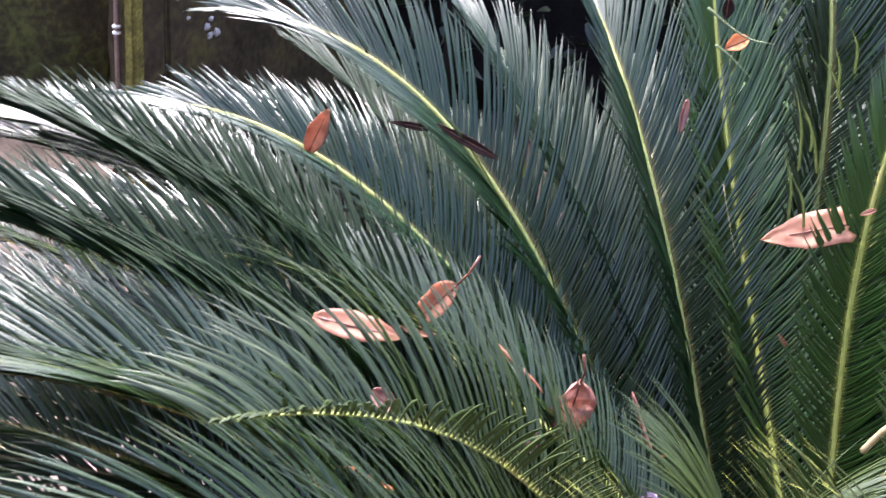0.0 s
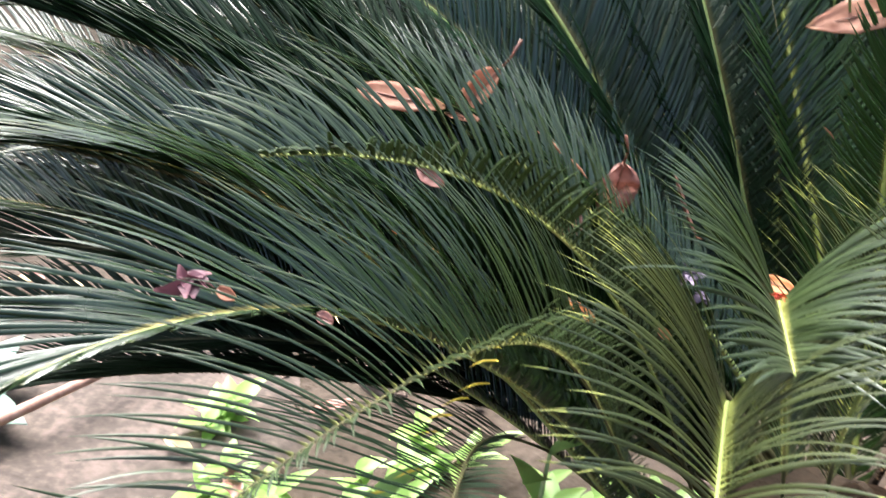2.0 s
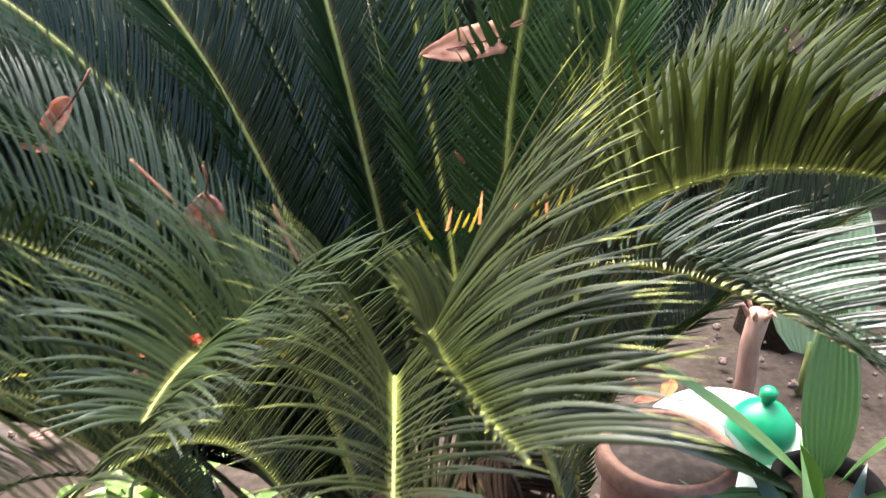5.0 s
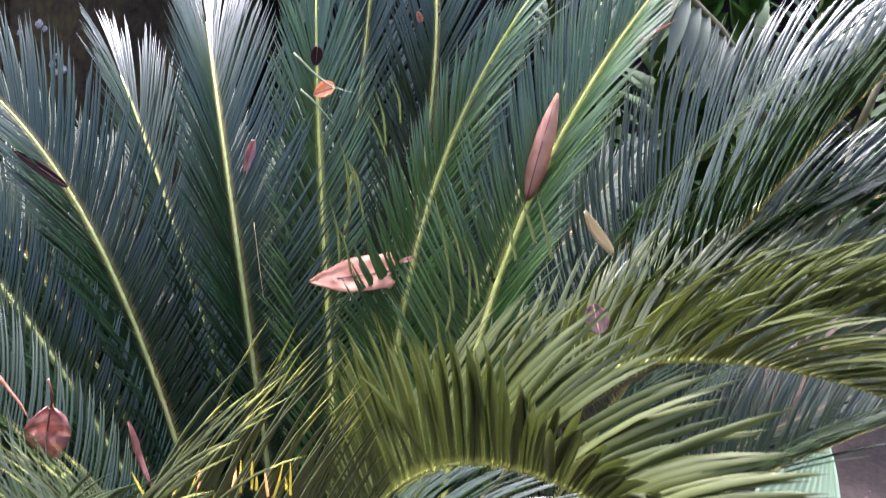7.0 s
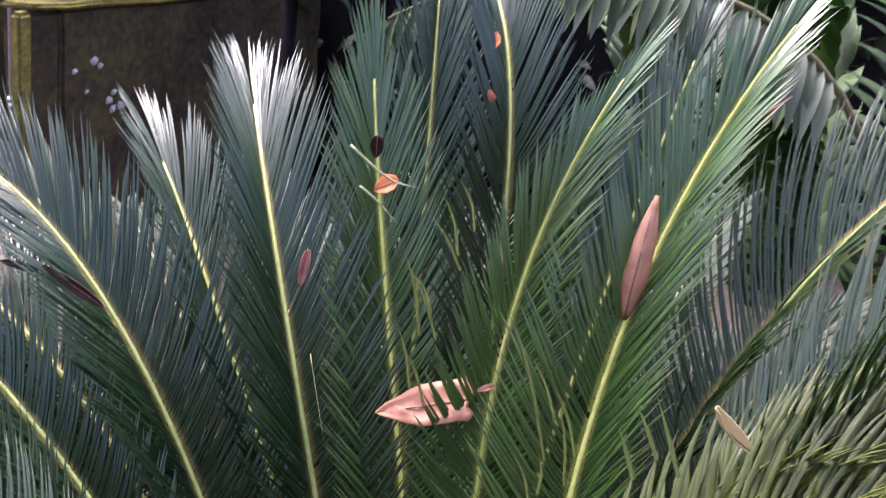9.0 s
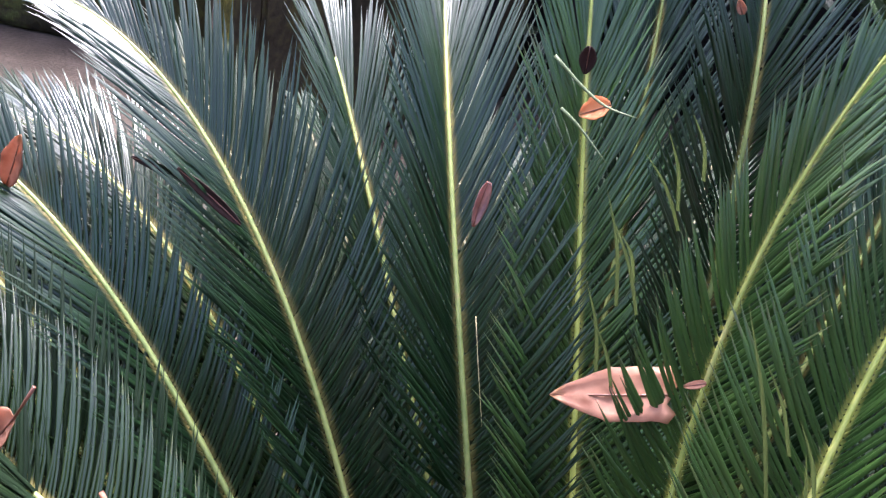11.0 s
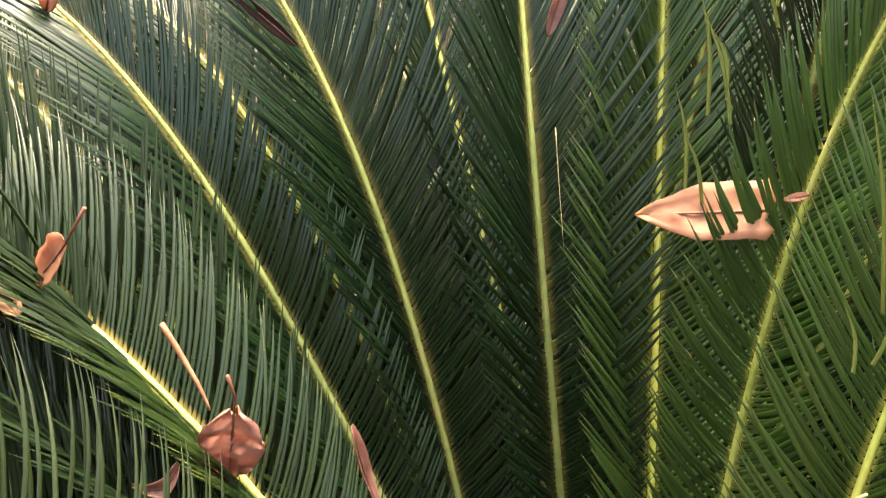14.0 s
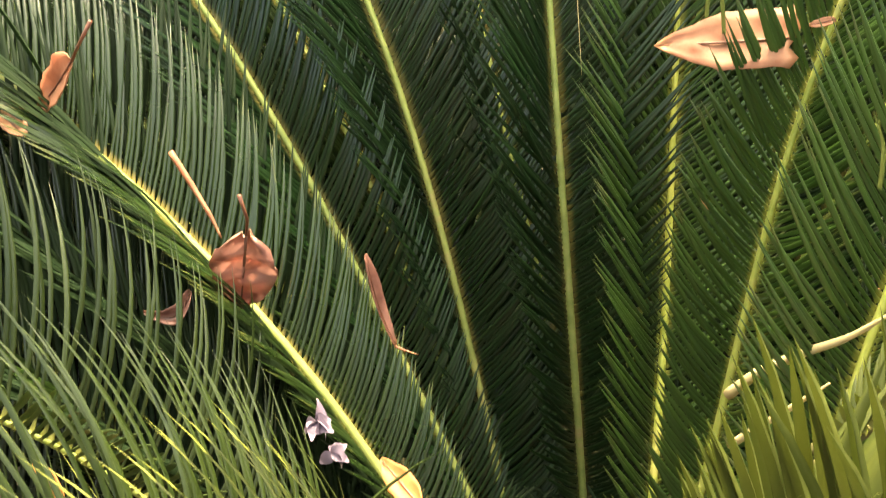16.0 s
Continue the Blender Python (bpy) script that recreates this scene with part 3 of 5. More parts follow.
tagged(bank, "mossy brown earth bank", "bank", kind="structure")

# corrugated sheet standing on the wall
vs, fs = [], []
NX, NZ = 24, 90
for k in range(NZ + 1):
    for j in range(NX + 1):
        x, z = 0.82 * j / NX, 0.85 * k / NZ
        vs.append((x, 0.005 * math.sin(z * 6.28318 / 0.068) + 0.004 * noise.noise(Vector((x * 6, z * 6, 0))), z))
for k in range(NZ):
    for j in range(NX):
        a = k * (NX + 1) + j
        fs.append((a, a + 1, a + NX + 2, a + NX + 1))
sheet = mesh_part("corrugated_sheet", vs, fs, M_SHEET)
mod = sheet.modifiers.new("thick", "SOLIDIFY")
mod.thickness = 0.002
sheet.matrix_world = to_wall @ Matrix.Translation((0.165, 0.195, 0.862))
tagged(sheet, "faded pink corrugated sheet standing on the mossy wall", "metal sheet")

# a pale strip and a moss cushion lie on the coping
strip = part("pale_strip", uneven(box_bm((0.20, 0.035, 0.012), 0.004), 0.004, 20, 4), M_WHITE)
strip.matrix_world = to_wall @ Matrix.Translation((0.30, 0.03, 0.888)) @ Matrix.Rotation(radians(-9), 4, "Z")
tagged(strip, "crumpled pale plastic strip lying on the mossy coping", "plastic strip")
bm = bmesh.new()
bmesh.ops.create_icosphere(bm, subdivisions=3, radius=1)
for v in bm.verts:
    v.co *= 1 + 0.25 * noise.noise(v.co * 2.5)
    v.co = Vector((v.co.x * 0.10, v.co.y * 0.04, v.co.z * 0.035))
cushion = part("moss_cushion", bm, M_MOSS)
cushion.matrix_world = to_wall @ Matrix.Translation((0.90, 0.0, 0.892))
tagged(cushion, "yellow-green moss cushion at the foot of the pier", "moss")

# a slim pole in front of the corner
pole = holder("pole", (-1.656, 3.744, 0), "slim dull pink metal pole with wire bands", "pole")
part("tube", lathe_bm([(0.0, 0), (0.009, 0), (0.009, 2.6), (0.0, 2.6)], 14), M_METAL, pole)
for z in (0.545, 0.565):
    b = part("band", lathe_bm([(0.009, -0.005), (0.014, -0.004), (0.014, 0.004), (0.009, 0.005)], 14), M_WHITE, pole, "white wire band")
    b.location.z = z

# ---- far planting ----
M_PALM = leaf_material("palm_green", (0.010, 0.032, 0.006), (0.036, 0.080, 0.014), (0.03, 0.05, 0.014), (0.04, 0.06, 0.018), 1.0, 0.62, 0.12, 0.2)
# M_DARKLEAF is near black: the hedge's deep shade is put into its colour
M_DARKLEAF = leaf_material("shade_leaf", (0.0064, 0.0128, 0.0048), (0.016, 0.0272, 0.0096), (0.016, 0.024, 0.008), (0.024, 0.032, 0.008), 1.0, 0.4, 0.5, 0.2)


def leaf_shape(length, width, curl=0.2, fold=0.25, stations=9, pointed=1.0):
    """Verts, faces and UVs of one broad leaf along +y, its upper face to +z."""
    vs, fs, us = [], [], []
    for k in range(stations):
        s = k / (stations - 1)
        half = width / 2 * math.sin(math.pi * min(1, s * 0.96 + 0.04) ** (0.75 * pointed)) + 0.0006
        z = -curl * length * s * s
        for x in (-1, -0.5, 0, 0.5, 1):
            vs.append(Vector((x * half, length * s * (1 - 0.25 * curl * s), z + abs(x) * half * fold)))
            us.append((s, 0.5))
    for k in range(stations - 1):
        for j in range(4):
            a = k * 5 + j
            fs.append((a, a + 1, a + 6, a + 5))
    return vs, fs, us


def leafy(leaves):
    """Joins (pose, length, width, curl) leaves into one set of verts, faces and UVs."""
    V, F, U = [], [], []
    for m, ln, wd, cu in leaves:
        vs, fs, us = leaf_shape(ln, wd, cu, stations=6)
        o, r = len(V), random.random()
        V += [m @ v for v in vs]
        F += [tuple(i + o for i in f) for f in fs]
        U += [(s, r) for s, _ in us]
    return V, F, U


def palm_frond(p0, p1, p2, p3, mat, ln, wd, gap, sink, seed, parent, stalk=None):
    """A feather palm leaf with broad hanging leaflets."""
    rng = random.Random(seed)
    n = 60
    C = bezier(p0, p1, p2, p3, np.linspace(0, 1, n))
    run = np.concatenate([[0], np.cumsum(np.linalg.norm(np.diff(C, axis=0), axis=1))])
    vs, fs = tube([Vector(c) for c in C[::4]], [0.008 - 0.005 * k / 15 for k in range(len(C[::4]))], 6)
    r = mesh_part("stalk", vs, fs, stalk or M_RACHIS, parent)
    leaves = []
    for x in np.arange(run[-1] * 0.2, run[-1], gap):
        c = Vector([float(np.interp(x, run, C[:, k])) for k in range(3)])
        c2 = Vector([float(np.interp(x + 0.03, run, C[:, k])) for k in range(3)])
        t = (c2 - c).normalized() if (c2 - c).length > 1e-6 else Vector((1, 0, 0))
        s = t.cross(Vector((0, 0, 1))).normalized()
        u = x / run[-1]
        for sg in (-1, 1):
            a = radians(62 - 30 * u + rng.gauss(0, 5))
            d = (t * math.cos(a) + s * sg * math.sin(a) + Vector((0, 0, -sink + rng.gauss(0, 0.08)))).normalized()
            side = d.cross(Vector((0, 0, 1))).normalized()
            m = Matrix((side, d, side.cross(d))).transposed().to_4x4()
            leaves.append((Matrix.Translation(c) @ m, ln * (1 - 0.5 * u) * rng.uniform(0.9, 1.1), wd, rng.uniform(0.1, 0.35)))
    for leaf in leaves:
        V, F, U = leafy([leaf])
        mesh_part("leaflet", V, F, mat, r, uvs=U)


# M_PALE: the arching leaf's white sheen is put into a paler leaf colour
M_PALE = leaf_material("palm_sheen_grey_green", (0.04, 0.06, 0.032), (0.08, 0.104, 0.056), (0.08, 0.112, 0.032), (0.128, 0.136, 0.072), 1.0, 0.45, 0.5, 0.3)
palm = holder("palm", (0.75, 2.35, 0), "feather palm with a broad drooping leaf, its sheen painted grey-green", "palm")
palm_root = Vector((0.75, 2.35, 0))
for k, (a, b, c, d, m, ln) in enumerate([((0.60, 2.33, 0.95), (0.42, 2.25, 1.36), (-0.05, 2.20, 1.29), (-0.27, 2.20, 1.12), M_PALE, 0.17), ((0.80, 2.5, 0.95), (0.95, 2.7, 1.5), (1.25, 2.75, 1.5), (1.5, 2.7, 1.2), M_PALM, 0.12)]):
    palm_frond(Vector(a) - palm_root, Vector(b) - palm_root, Vector(c) - palm_root, Vector(d) - palm_root, m, ln, 0.027, 0.024, 1.3, 300 + k, palm, M_RACHIS_D)
    vs, fs = tube([Vector((0.02 * k, 0, 0)), (Vector(a) - palm_root) * 0.6, Vector(a) - palm_root], [0.010, 0.008, 0.006], 8)
    mesh_part("stalk", vs, fs, M_RACHIS_D, palm)

# a clump of broad pinnate leaves, lit from above, in front of the shrubbery
clump = holder("zamia_clump", (1.0, 3.4, 0), "clump of upright pinnate leaves with broad glossy green leaflets", "foliage plant")
for k in range(13):
    rng = random.Random(400 + k)
    x = -0.95 + 0.14 * k + rng.uniform(-0.05, 0.05)
    y = rng.uniform(-0.25, 0.35)
    top = rng.uniform(1.4, 1.85)
    palm_frond(Vector((x * 0.5, y * 0.5, 0.02)), Vector((x * 0.8, y * 0.8, top * 0.5)), Vector((x, y, top * 0.9)), Vector((x * 1.15 + rng.uniform(-0.15, 0.15), y - 0.2, top)), M_PALM, 0.30, 0.066, 0.046, 0.05, 420 + k, clump)

# dark hedge that closes the garden to the north and the sides
def hedge(name, x0, x1, y, top, count, seed, label):
    rng = random.Random(seed)
    ob = holder(name, ((x0 + x1) / 2, y, 0), label, "hedge")
    mid = Vector(((x0 + x1) / 2, y, 0))
    # a solid near-black block stands for the shade between the leaves
    core = part("core", uneven(box_bm((x1 - x0, 0.5, top), 0.05), 0.12, 2.5, 14), M_BLACK, ob, "near-black block for the shade inside the hedge")
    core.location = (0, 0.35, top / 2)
    leaves = []
    for _ in range(count):
        p = Vector((rng.uniform(x0, x1), y - rng.uniform(0.0, 0.35), rng.uniform(0.2, top * 1.05))) - mid
        e = Euler((rng.uniform(-1.2, 0.4), rng.uniform(-0.7, 0.7), rng.uniform(0, 6.28)))
        leaves.append((Matrix.Translation(p) @ e.to_matrix().to_4x4(), rng.uniform(0.06, 0.16), rng.uniform(0.03, 0.06), rng.uniform(0, 0.5)))
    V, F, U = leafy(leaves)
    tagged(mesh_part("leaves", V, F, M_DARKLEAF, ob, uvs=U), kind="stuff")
    tagged(ob, kind="stuff")


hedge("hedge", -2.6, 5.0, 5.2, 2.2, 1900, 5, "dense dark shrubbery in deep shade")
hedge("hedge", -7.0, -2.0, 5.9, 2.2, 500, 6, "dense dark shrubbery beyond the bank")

# a garden wall behind the camera closes the place
w = part("wall_south", box_bm((14, 0.3, 1.2), 0.02), M_STONE)
w.location = (0, -3.0, 0.595)
tagged(w, "low plain weathered garden wall", "wall", kind="structure")



# ---- the litter and pots beside the cycad ----
M_PATH = rough_surface("pale_worn_concrete", [(0.3, (0.026, 0.020, 0.015)), (0.48, (0.062, 0.047, 0.038)), (0.62, (0.118, 0.088, 0.074)), (0.8, (0.05, 0.046, 0.028))], 6.0, 0.85, 0.5, 9, 0.3, dist=0.01)
M_TERRA = rough_surface("terracotta", [(0.3, (0.192, 0.096, 0.064)), (0.55, (0.336, 0.192, 0.136)), (0.8, (0.4, 0.272, 0.216))], 9.0, 0.8, 0.3, 8, 0.25)
M_GREENP = rough_surface("green_plastic", [(0.3, (0.01, 0.24, 0.10)), (0.7, (0.02, 0.34, 0.15))], 6.0, 0.35, 0.05, 8, 0.5)
M_STEM = rough_surface("bare_pinkish_stem", [(0.3, (0.22, 0.12, 0.09)), (0.6, (0.42, 0.26, 0.20)), (0.8, (0.48, 0.34, 0.28))], 14.0, 0.7, 0.3, 6, 0.3, stretch=(1, 1, 0.3))
M_BROAD = leaf_material("broad_leaf_green", (0.12, 0.23, 0.065), (0.21, 0.36, 0.12), (0.16, 0.24, 0.08), (0.16, 0.208, 0.064), 1.0, 0.4, 0.6, 0.3)
M_LIME = leaf_material("young_leaf_green", (0.20, 0.34, 0.07), (0.36, 0.52, 0.14), (0.2, 0.3, 0.1), (0.3, 0.36, 0.10), 1.0, 0.42, 0.5, 0.35)
M_BLUISH = leaf_material("blue_green_leaf", (0.08, 0.13, 0.10), (0.16, 0.24, 0.19), (0.2, 0.3, 0.2), (0.2, 0.26, 0.2), 1.0, 0.4, 0.6, 0.25)
M_DRY = leaf_material("dead_leaf_tan", (0.24, 0.09, 0.05), (0.54, 0.28, 0.18), (0.3, 0.14, 0.07), (0.36, 0.18, 0.09), 0.95, 0.55, 0.35, 0.5, 55)
M_TAN = leaf_material("dead_leaf_pale_tan", (0.34, 0.16, 0.10), (0.62, 0.36, 0.25), (0.3, 0.14, 0.07), (0.4, 0.22, 0.12), 0.95, 0.5, 0.35, 0.4, 55)
M_DRYRED = leaf_material("dead_leaf_red_brown", (0.12, 0.038, 0.028), (0.50, 0.25, 0.20), (0.2, 0.08, 0.05), (0.3, 0.13, 0.08), 0.95, 0.34, 0.65, 0.35, 55)
M_DRYOR = leaf_material("dead_leaf_orange", (0.56, 0.20, 0.07), (0.72, 0.33, 0.14), (0.4, 0.16, 0.06), (0.42, 0.2, 0.08), 0.95, 0.55, 0.35, 0.5, 55)
M_DRYDK = leaf_material("dead_leaf_dark", (0.010, 0.004, 0.003), (0.034, 0.013, 0.010), (0.02, 0.008, 0.006), (0.03, 0.014, 0.010), 0.95, 0.7, 0.15, 0.1, 55)
M_PADDLE = leaf_material("pale_paddle_leaf", (0.36, 0.50, 0.30), (0.48, 0.62, 0.42), (0.3, 0.4, 0.2), (0.3, 0.4, 0.2), 1.0, 0.45, 0.5, 0.35)
M_STRAY = leaf_material("stray_leaflet_olive", (0.045, 0.065, 0.018), (0.09, 0.11, 0.035), (0.1, 0.12, 0.04), (0.1, 0.11, 0.04), 1.0, 0.4, 0.5, 0.25)
M_STRAW = leaf_material("straw", (0.42, 0.33, 0.16), (0.58, 0.48, 0.27), (0.5, 0.4, 0.2), (0.5, 0.4, 0.2), 0.95, 0.6, 0.3, 0.2)
M_BLEACH = leaf_material("bleached_leaflet", (0.12, 0.15, 0.07), (0.22, 0.25, 0.13), (0.2, 0.22, 0.1), (0.3, 0.27, 0.14), 0.95, 0.5, 0.3, 0.2)
M_YEL = leaf_material("yellowed_leaflet", (0.34, 0.28, 0.03), (0.52, 0.42, 0.05), (0.3, 0.3, 0.05), (0.55, 0.30, 0.05), 0.85, 0.5, 0.4, 0.3)

# a worn pale patch of trodden earth and old concrete, thin and ragged at its edge
vs, fs = [(0.0, 0.0, 0.034)], []
RINGS, SPOKES = 16, 72
for k in range(1, RINGS + 1):
    for j in range(SPOKES):
        a = 6.28318 * j / SPOKES
        rim = 1 + 0.22 * noise.noise(Vector((math.cos(a) * 1.7, math.sin(a) * 1.7, 3))) + 0.10 * noise.noise(Vector((math.cos(a) * 6, math.sin(a) * 6, 9)))
        x, y = 0.52 * rim * math.cos(a) * k / RINGS, 1.12 * rim * math.sin(a) * k / RINGS
        z = (0.034 if k < RINGS - 1 else 0.022 if k == RINGS - 1 else -0.02) + 0.010 * noise.noise(Vector((x * 5, y * 5, 0)))
        vs.append((x, y, z))
for j in range(SPOKES):
    fs.append((0, 1 + j, 1 + (j + 1) % SPOKES))
for k in range(RINGS - 1):
    for j in range(SPOKES):
        a, b = 1 + k * SPOKES + j, 1 + k * SPOKES + (j + 1) % SPOKES
        fs.append((a, a + SPOKES, b + SPOKES, b))
path = mesh_part("path", vs, fs, M_PATH)
path.location = (-1.28, 1.20, 0.0)
path.rotation_euler = (0, 0, radians(-14))
tagged(path, "worn pale patch of trodden earth and old concrete", "path", kind="structure")


def stand_leaf(foot, aim, length, width, curl, twist=0.0):
    """The pose of a broad leaf that leaves foot towards aim."""
    d = Vector(aim).normalized()
    side = d.cross(Vector((0, 0, 1)))
    side = side.normalized() if side.length > 1e-4 else Vector((1, 0, 0))
    m = Matrix((side, d, side.cross(d))).transposed().to_4x4()
    return Matrix.Translation(foot) @ m @ Matrix.Rotation(radians(twist), 4, "Y"), length, width, curl


def leaf_part(name, parent, spec, mat, label=""):
    m, ln, wd, cu = spec
    vs, fs, us = leaf_shape(ln, wd, cu, stations=11)
    r = random.random()
    return mesh_part(name, [m @ v for v in vs], fs, mat, parent, label, uvs=[(s, r) for s, _ in us])


# bright little shrub in front of the trunk
def shrub(at, height, stems, leaf_len, leaf_wid, mat, seed, label, category="shrub"):
    rng = random.Random(seed)
    ob = holder("shrub", at, label, category)
    for k in range(stems):
        a = 6.283 * k / stems + rng.uniform(-0.4, 0.4)
        out = Vector((math.cos(a), math.sin(a), 0)) * rng.uniform(0.02, 0.09)
        top = out + Vector((0, 0, height * rng.uniform(0.7, 1.05)))
        vs, fs = tube([Vector((0, 0, 0)), out * 0.4 + Vector((0, 0, top.z * 0.5)), top], [0.004, 0.003, 0.002], 6)
        mesh_part("stem", vs, fs, M_RACHIS, ob)
        n = 9
        for j in range(n):
            s = (0.35 if height < 0.4 else 0.66) + (0.65 if height < 0.4 else 0.34) * j / (n - 1)
            p = (out * (0.4 * s + 0.6 * s * s)) + Vector((0, 0, top.z * s))
            b = 2.4 * j + rng.uniform(-0.3, 0.3)
            aim = Vector((math.cos(b), math.sin(b), 0.25 + 0.7 * s * s))
            leaf_part("leaf", ob, stand_leaf(p, aim, leaf_len * rng.uniform(0.7, 1.1), leaf_wid * rng.uniform(0.8, 1.1), rng.uniform(0.15, 0.45), rng.uniform(-25, 25)), mat)
    return ob


shrub((-0.335, 0.89, 0), 0.62, 6, 0.062, 0.026, M_LIME, 11, "bushy seedling with pale green lance-shaped leaves")
shrub((-0.40, 0.85, 0), 0.52, 5, 0.064, 0.027, M_LIME, 12, "small seedling with pale green leaves")
# low light weeds on the soil
for k in range(9):
    rng = random.Random(500 + k)
    shrub((-0.88 + 0.09 * k + rng.uniform(-0.05, 0.05), 1.42 + rng.uniform(-0.24, 0.30), 0), 0.05 + 0.04 * rng.random(), 3, 0.075, 0.030, M_LIME, 520 + k, "low light green weed on bare soil", "weed")
# broad grey-green leaves by the path
rng = random.Random(31)
dock = holder("dock_plant", (-1.30, 1.62, 0), "low plant with broad pale grey-green leaves", "foliage plant")
for k in range(8):
    a = 6.283 * k / 8 + rng.uniform(-0.3, 0.3)
    leaf_part("leaf", dock, stand_leaf(Vector((0, 0, 0.03)), (math.cos(a), math.sin(a), 0.7), rng.uniform(0.16, 0.24), rng.uniform(0.09, 0.12), 0.35), M_BLUISH)


def pot(at, top, base, height, mat, label, rim=0.02, fill=None):
    ob = holder("flower_pot", at, label, "pot")
    part("body", lathe_bm([(0, 0), (base, 0), (base * 1.02, 0.005), (top * 0.97, height - 0.05), (top, height - 0.045), (top + rim * 0.4, height - 0.04), (top + rim * 0.4, height - 0.004), (top + rim * 0.2, height), (top - 0.008, height), (top - 0.012, height - 0.03)], 40), mat, ob)
    if fill:
        part("soil", lathe_bm([(0, height + 0.002), (top * 0.6, height - 0.004), (top - 0.004, height - 0.012)], 30), fill, ob, "pale dry soil filling the pot")
    else:
        part("soil", lathe_bm([(0, height - 0.035), (top * 0.5, height - 0.03), (top - 0.011, height - 0.032)], 30), M_TRUNK, ob, "dark potting soil")
    return ob


pot((0.375, 1.63, 0), 0.105, 0.085, 0.19, M_TERRA, "weathered terracotta pot with a stained side", fill=M_PATH)
pot((0.64, 1.62, 0), 0.085, 0.065, 0.15, M_BLACK, "black plastic pot holding broad-leaved seedlings")
# flat white basin that leans over the pot, with a green plastic float on it
basin = holder("white_basin", (0.52, 1.80, 0.02), "shallow white plastic basin lying tilted", "basin")
bs = part("bowl", lathe_bm([(0, 0.0), (0.11, 0.0), (0.15, 0.05), (0.158, 0.052), (0.156, 0.058), (0.146, 0.055), (0.108, 0.008), (0, 0.008)], 44), M_WHITE, basin)
basin.rotation_euler = (radians(14), radians(-6), 0)
ball = holder("green_float", (0.575, 1.80, 0.062), "bright green plastic float with a small knob", "float")
part("body", lathe_bm([(0, 0), (0.03, 0.004), (0.055, 0.022), (0.063, 0.05), (0.057, 0.08), (0.038, 0.102), (0.018, 0.112), (0.010, 0.116)], 30), M_GREENP, ball)
k = part("knob", lathe_bm([(0.010, 0.114), (0.011, 0.122), (0.016, 0.128), (0.016, 0.138), (0.009, 0.145), (0, 0.146)], 18), M_GREENP, ball)
# a bare cut stem and a dark stump behind it
stem = holder("cut_stem", (0.60, 2.02, 0), "bare pinkish cut stem with a frayed top", "stem")
vs, fs = tube([(0, 0, 0), (0.004, 0.002, 0.08), (-0.002, 0.004, 0.16), (0.003, 0.0, 0.235)], [0.022, 0.020, 0.020, 0.021], 16)
mesh_part("stem", vs, fs, M_STEM, stem)
for a in range(6):
    q = 1.05 * a
    vs, fs = tube([(0.018 * math.cos(q), 0.018 * math.sin(q), 0.228), (0.034 * math.cos(q), 0.034 * math.sin(q), 0.25), (0.05 * math.cos(q), 0.05 * math.sin(q), 0.245)], [0.006, 0.004, 0.001], 5)
    mesh_part("splinter", vs, fs, M_STEM, stem)
stump = holder("dark_stump", (0.755, 2.36, 0), "dark ribbed stump in the shade", "stump")
bm = lathe_bm([(0.085, -0.02), (0.075, 0.1), (0.07, 0.26), (0.068, 0.40), (0.06, 0.42), (0, 0.425)], 36)
for v in bm.verts:
    a = math.atan2(v.co.y, v.co.x)
    r = 1 + 0.07 * math.sin(a * 11) + 0.03 * noise.noise(v.co * 9)
    v.co.x, v.co.y = v.co.x * r, v.co.y * r
part("trunk", bm, M_TRUNK, stump)
# broad pleated leaves of palm seedlings
def pleated_leaf(parent, foot, tip, width, mat, curl=0.12, pleats=7, blunt=1.0, label=""):
    """A broad leaf folded into fine lengthwise pleats, from foot to tip, with a short stalk."""
    a, b = Vector(foot), Vector(tip)
    d = (b - a).normalized()
    ln = (b - a).length
    side = d.cross(Vector((0, 0, 1)))
    side = side.normalized() if side.length > 1e-3 else Vector((1, 0, 0))
    up = side.cross(d)
    W, N, vs, fs, us, r = 2 * pleats + 1, 13, [], [], [], random.random()
    for k in range(N):
        s = k / (N - 1)
        half = width / 2 * math.sin(math.pi * (0.03 + 0.95 * s) ** (0.8 * blunt)) ** 0.75 + 0.0005
        for j in range(W):
            x = 2 * j / (W - 1) - 1
            lift = (0.10 * width / pleats * 2) * (j % 2) + 0.15 * half * abs(x) - curl * ln * s * s
            vs.append(a + d * (ln * s) + side * (x * half) + up * lift)
            us.append((0.1 + 0.8 * s, r))
    for k in range(N - 1):
        for j in range(W - 1):
            q = k * W + j
            fs.append((q, q + 1, q + W + 1, q + W))
    home = parent.location
    m = mesh_part("leaf", [v - home for v in vs], fs, mat, parent, label, uvs=us, smooth=False)
    m.modifiers.new("thick", "SOLIDIFY").thickness = 0.0006
    return m


fan = holder("palm_seedling", (0.64, 1.62, 0.12), "potted palm seedling with broad pleated light green leaves", "seedling")
pleated_leaf(fan, (0.60, 1.62, 0.15), (0.33, 1.60, 0.40), 0.060, M_BROAD, 0.10)
pleated_leaf(fan, (0.63, 1.63, 0.15), (0.625, 1.72, 0.44), 0.095, M_BROAD, 0.06, 9)
pleated_leaf(fan, (0.66, 1.62, 0.15), (0.74, 1.56, 0.40), 0.07, M_BROAD, 0.2)
pleated_leaf(fan, (0.58, 1.60, 0.14), (0.31, 1.54, 0.33), 0.075, M_MID, 0.18, 5, label="dark green leaf")
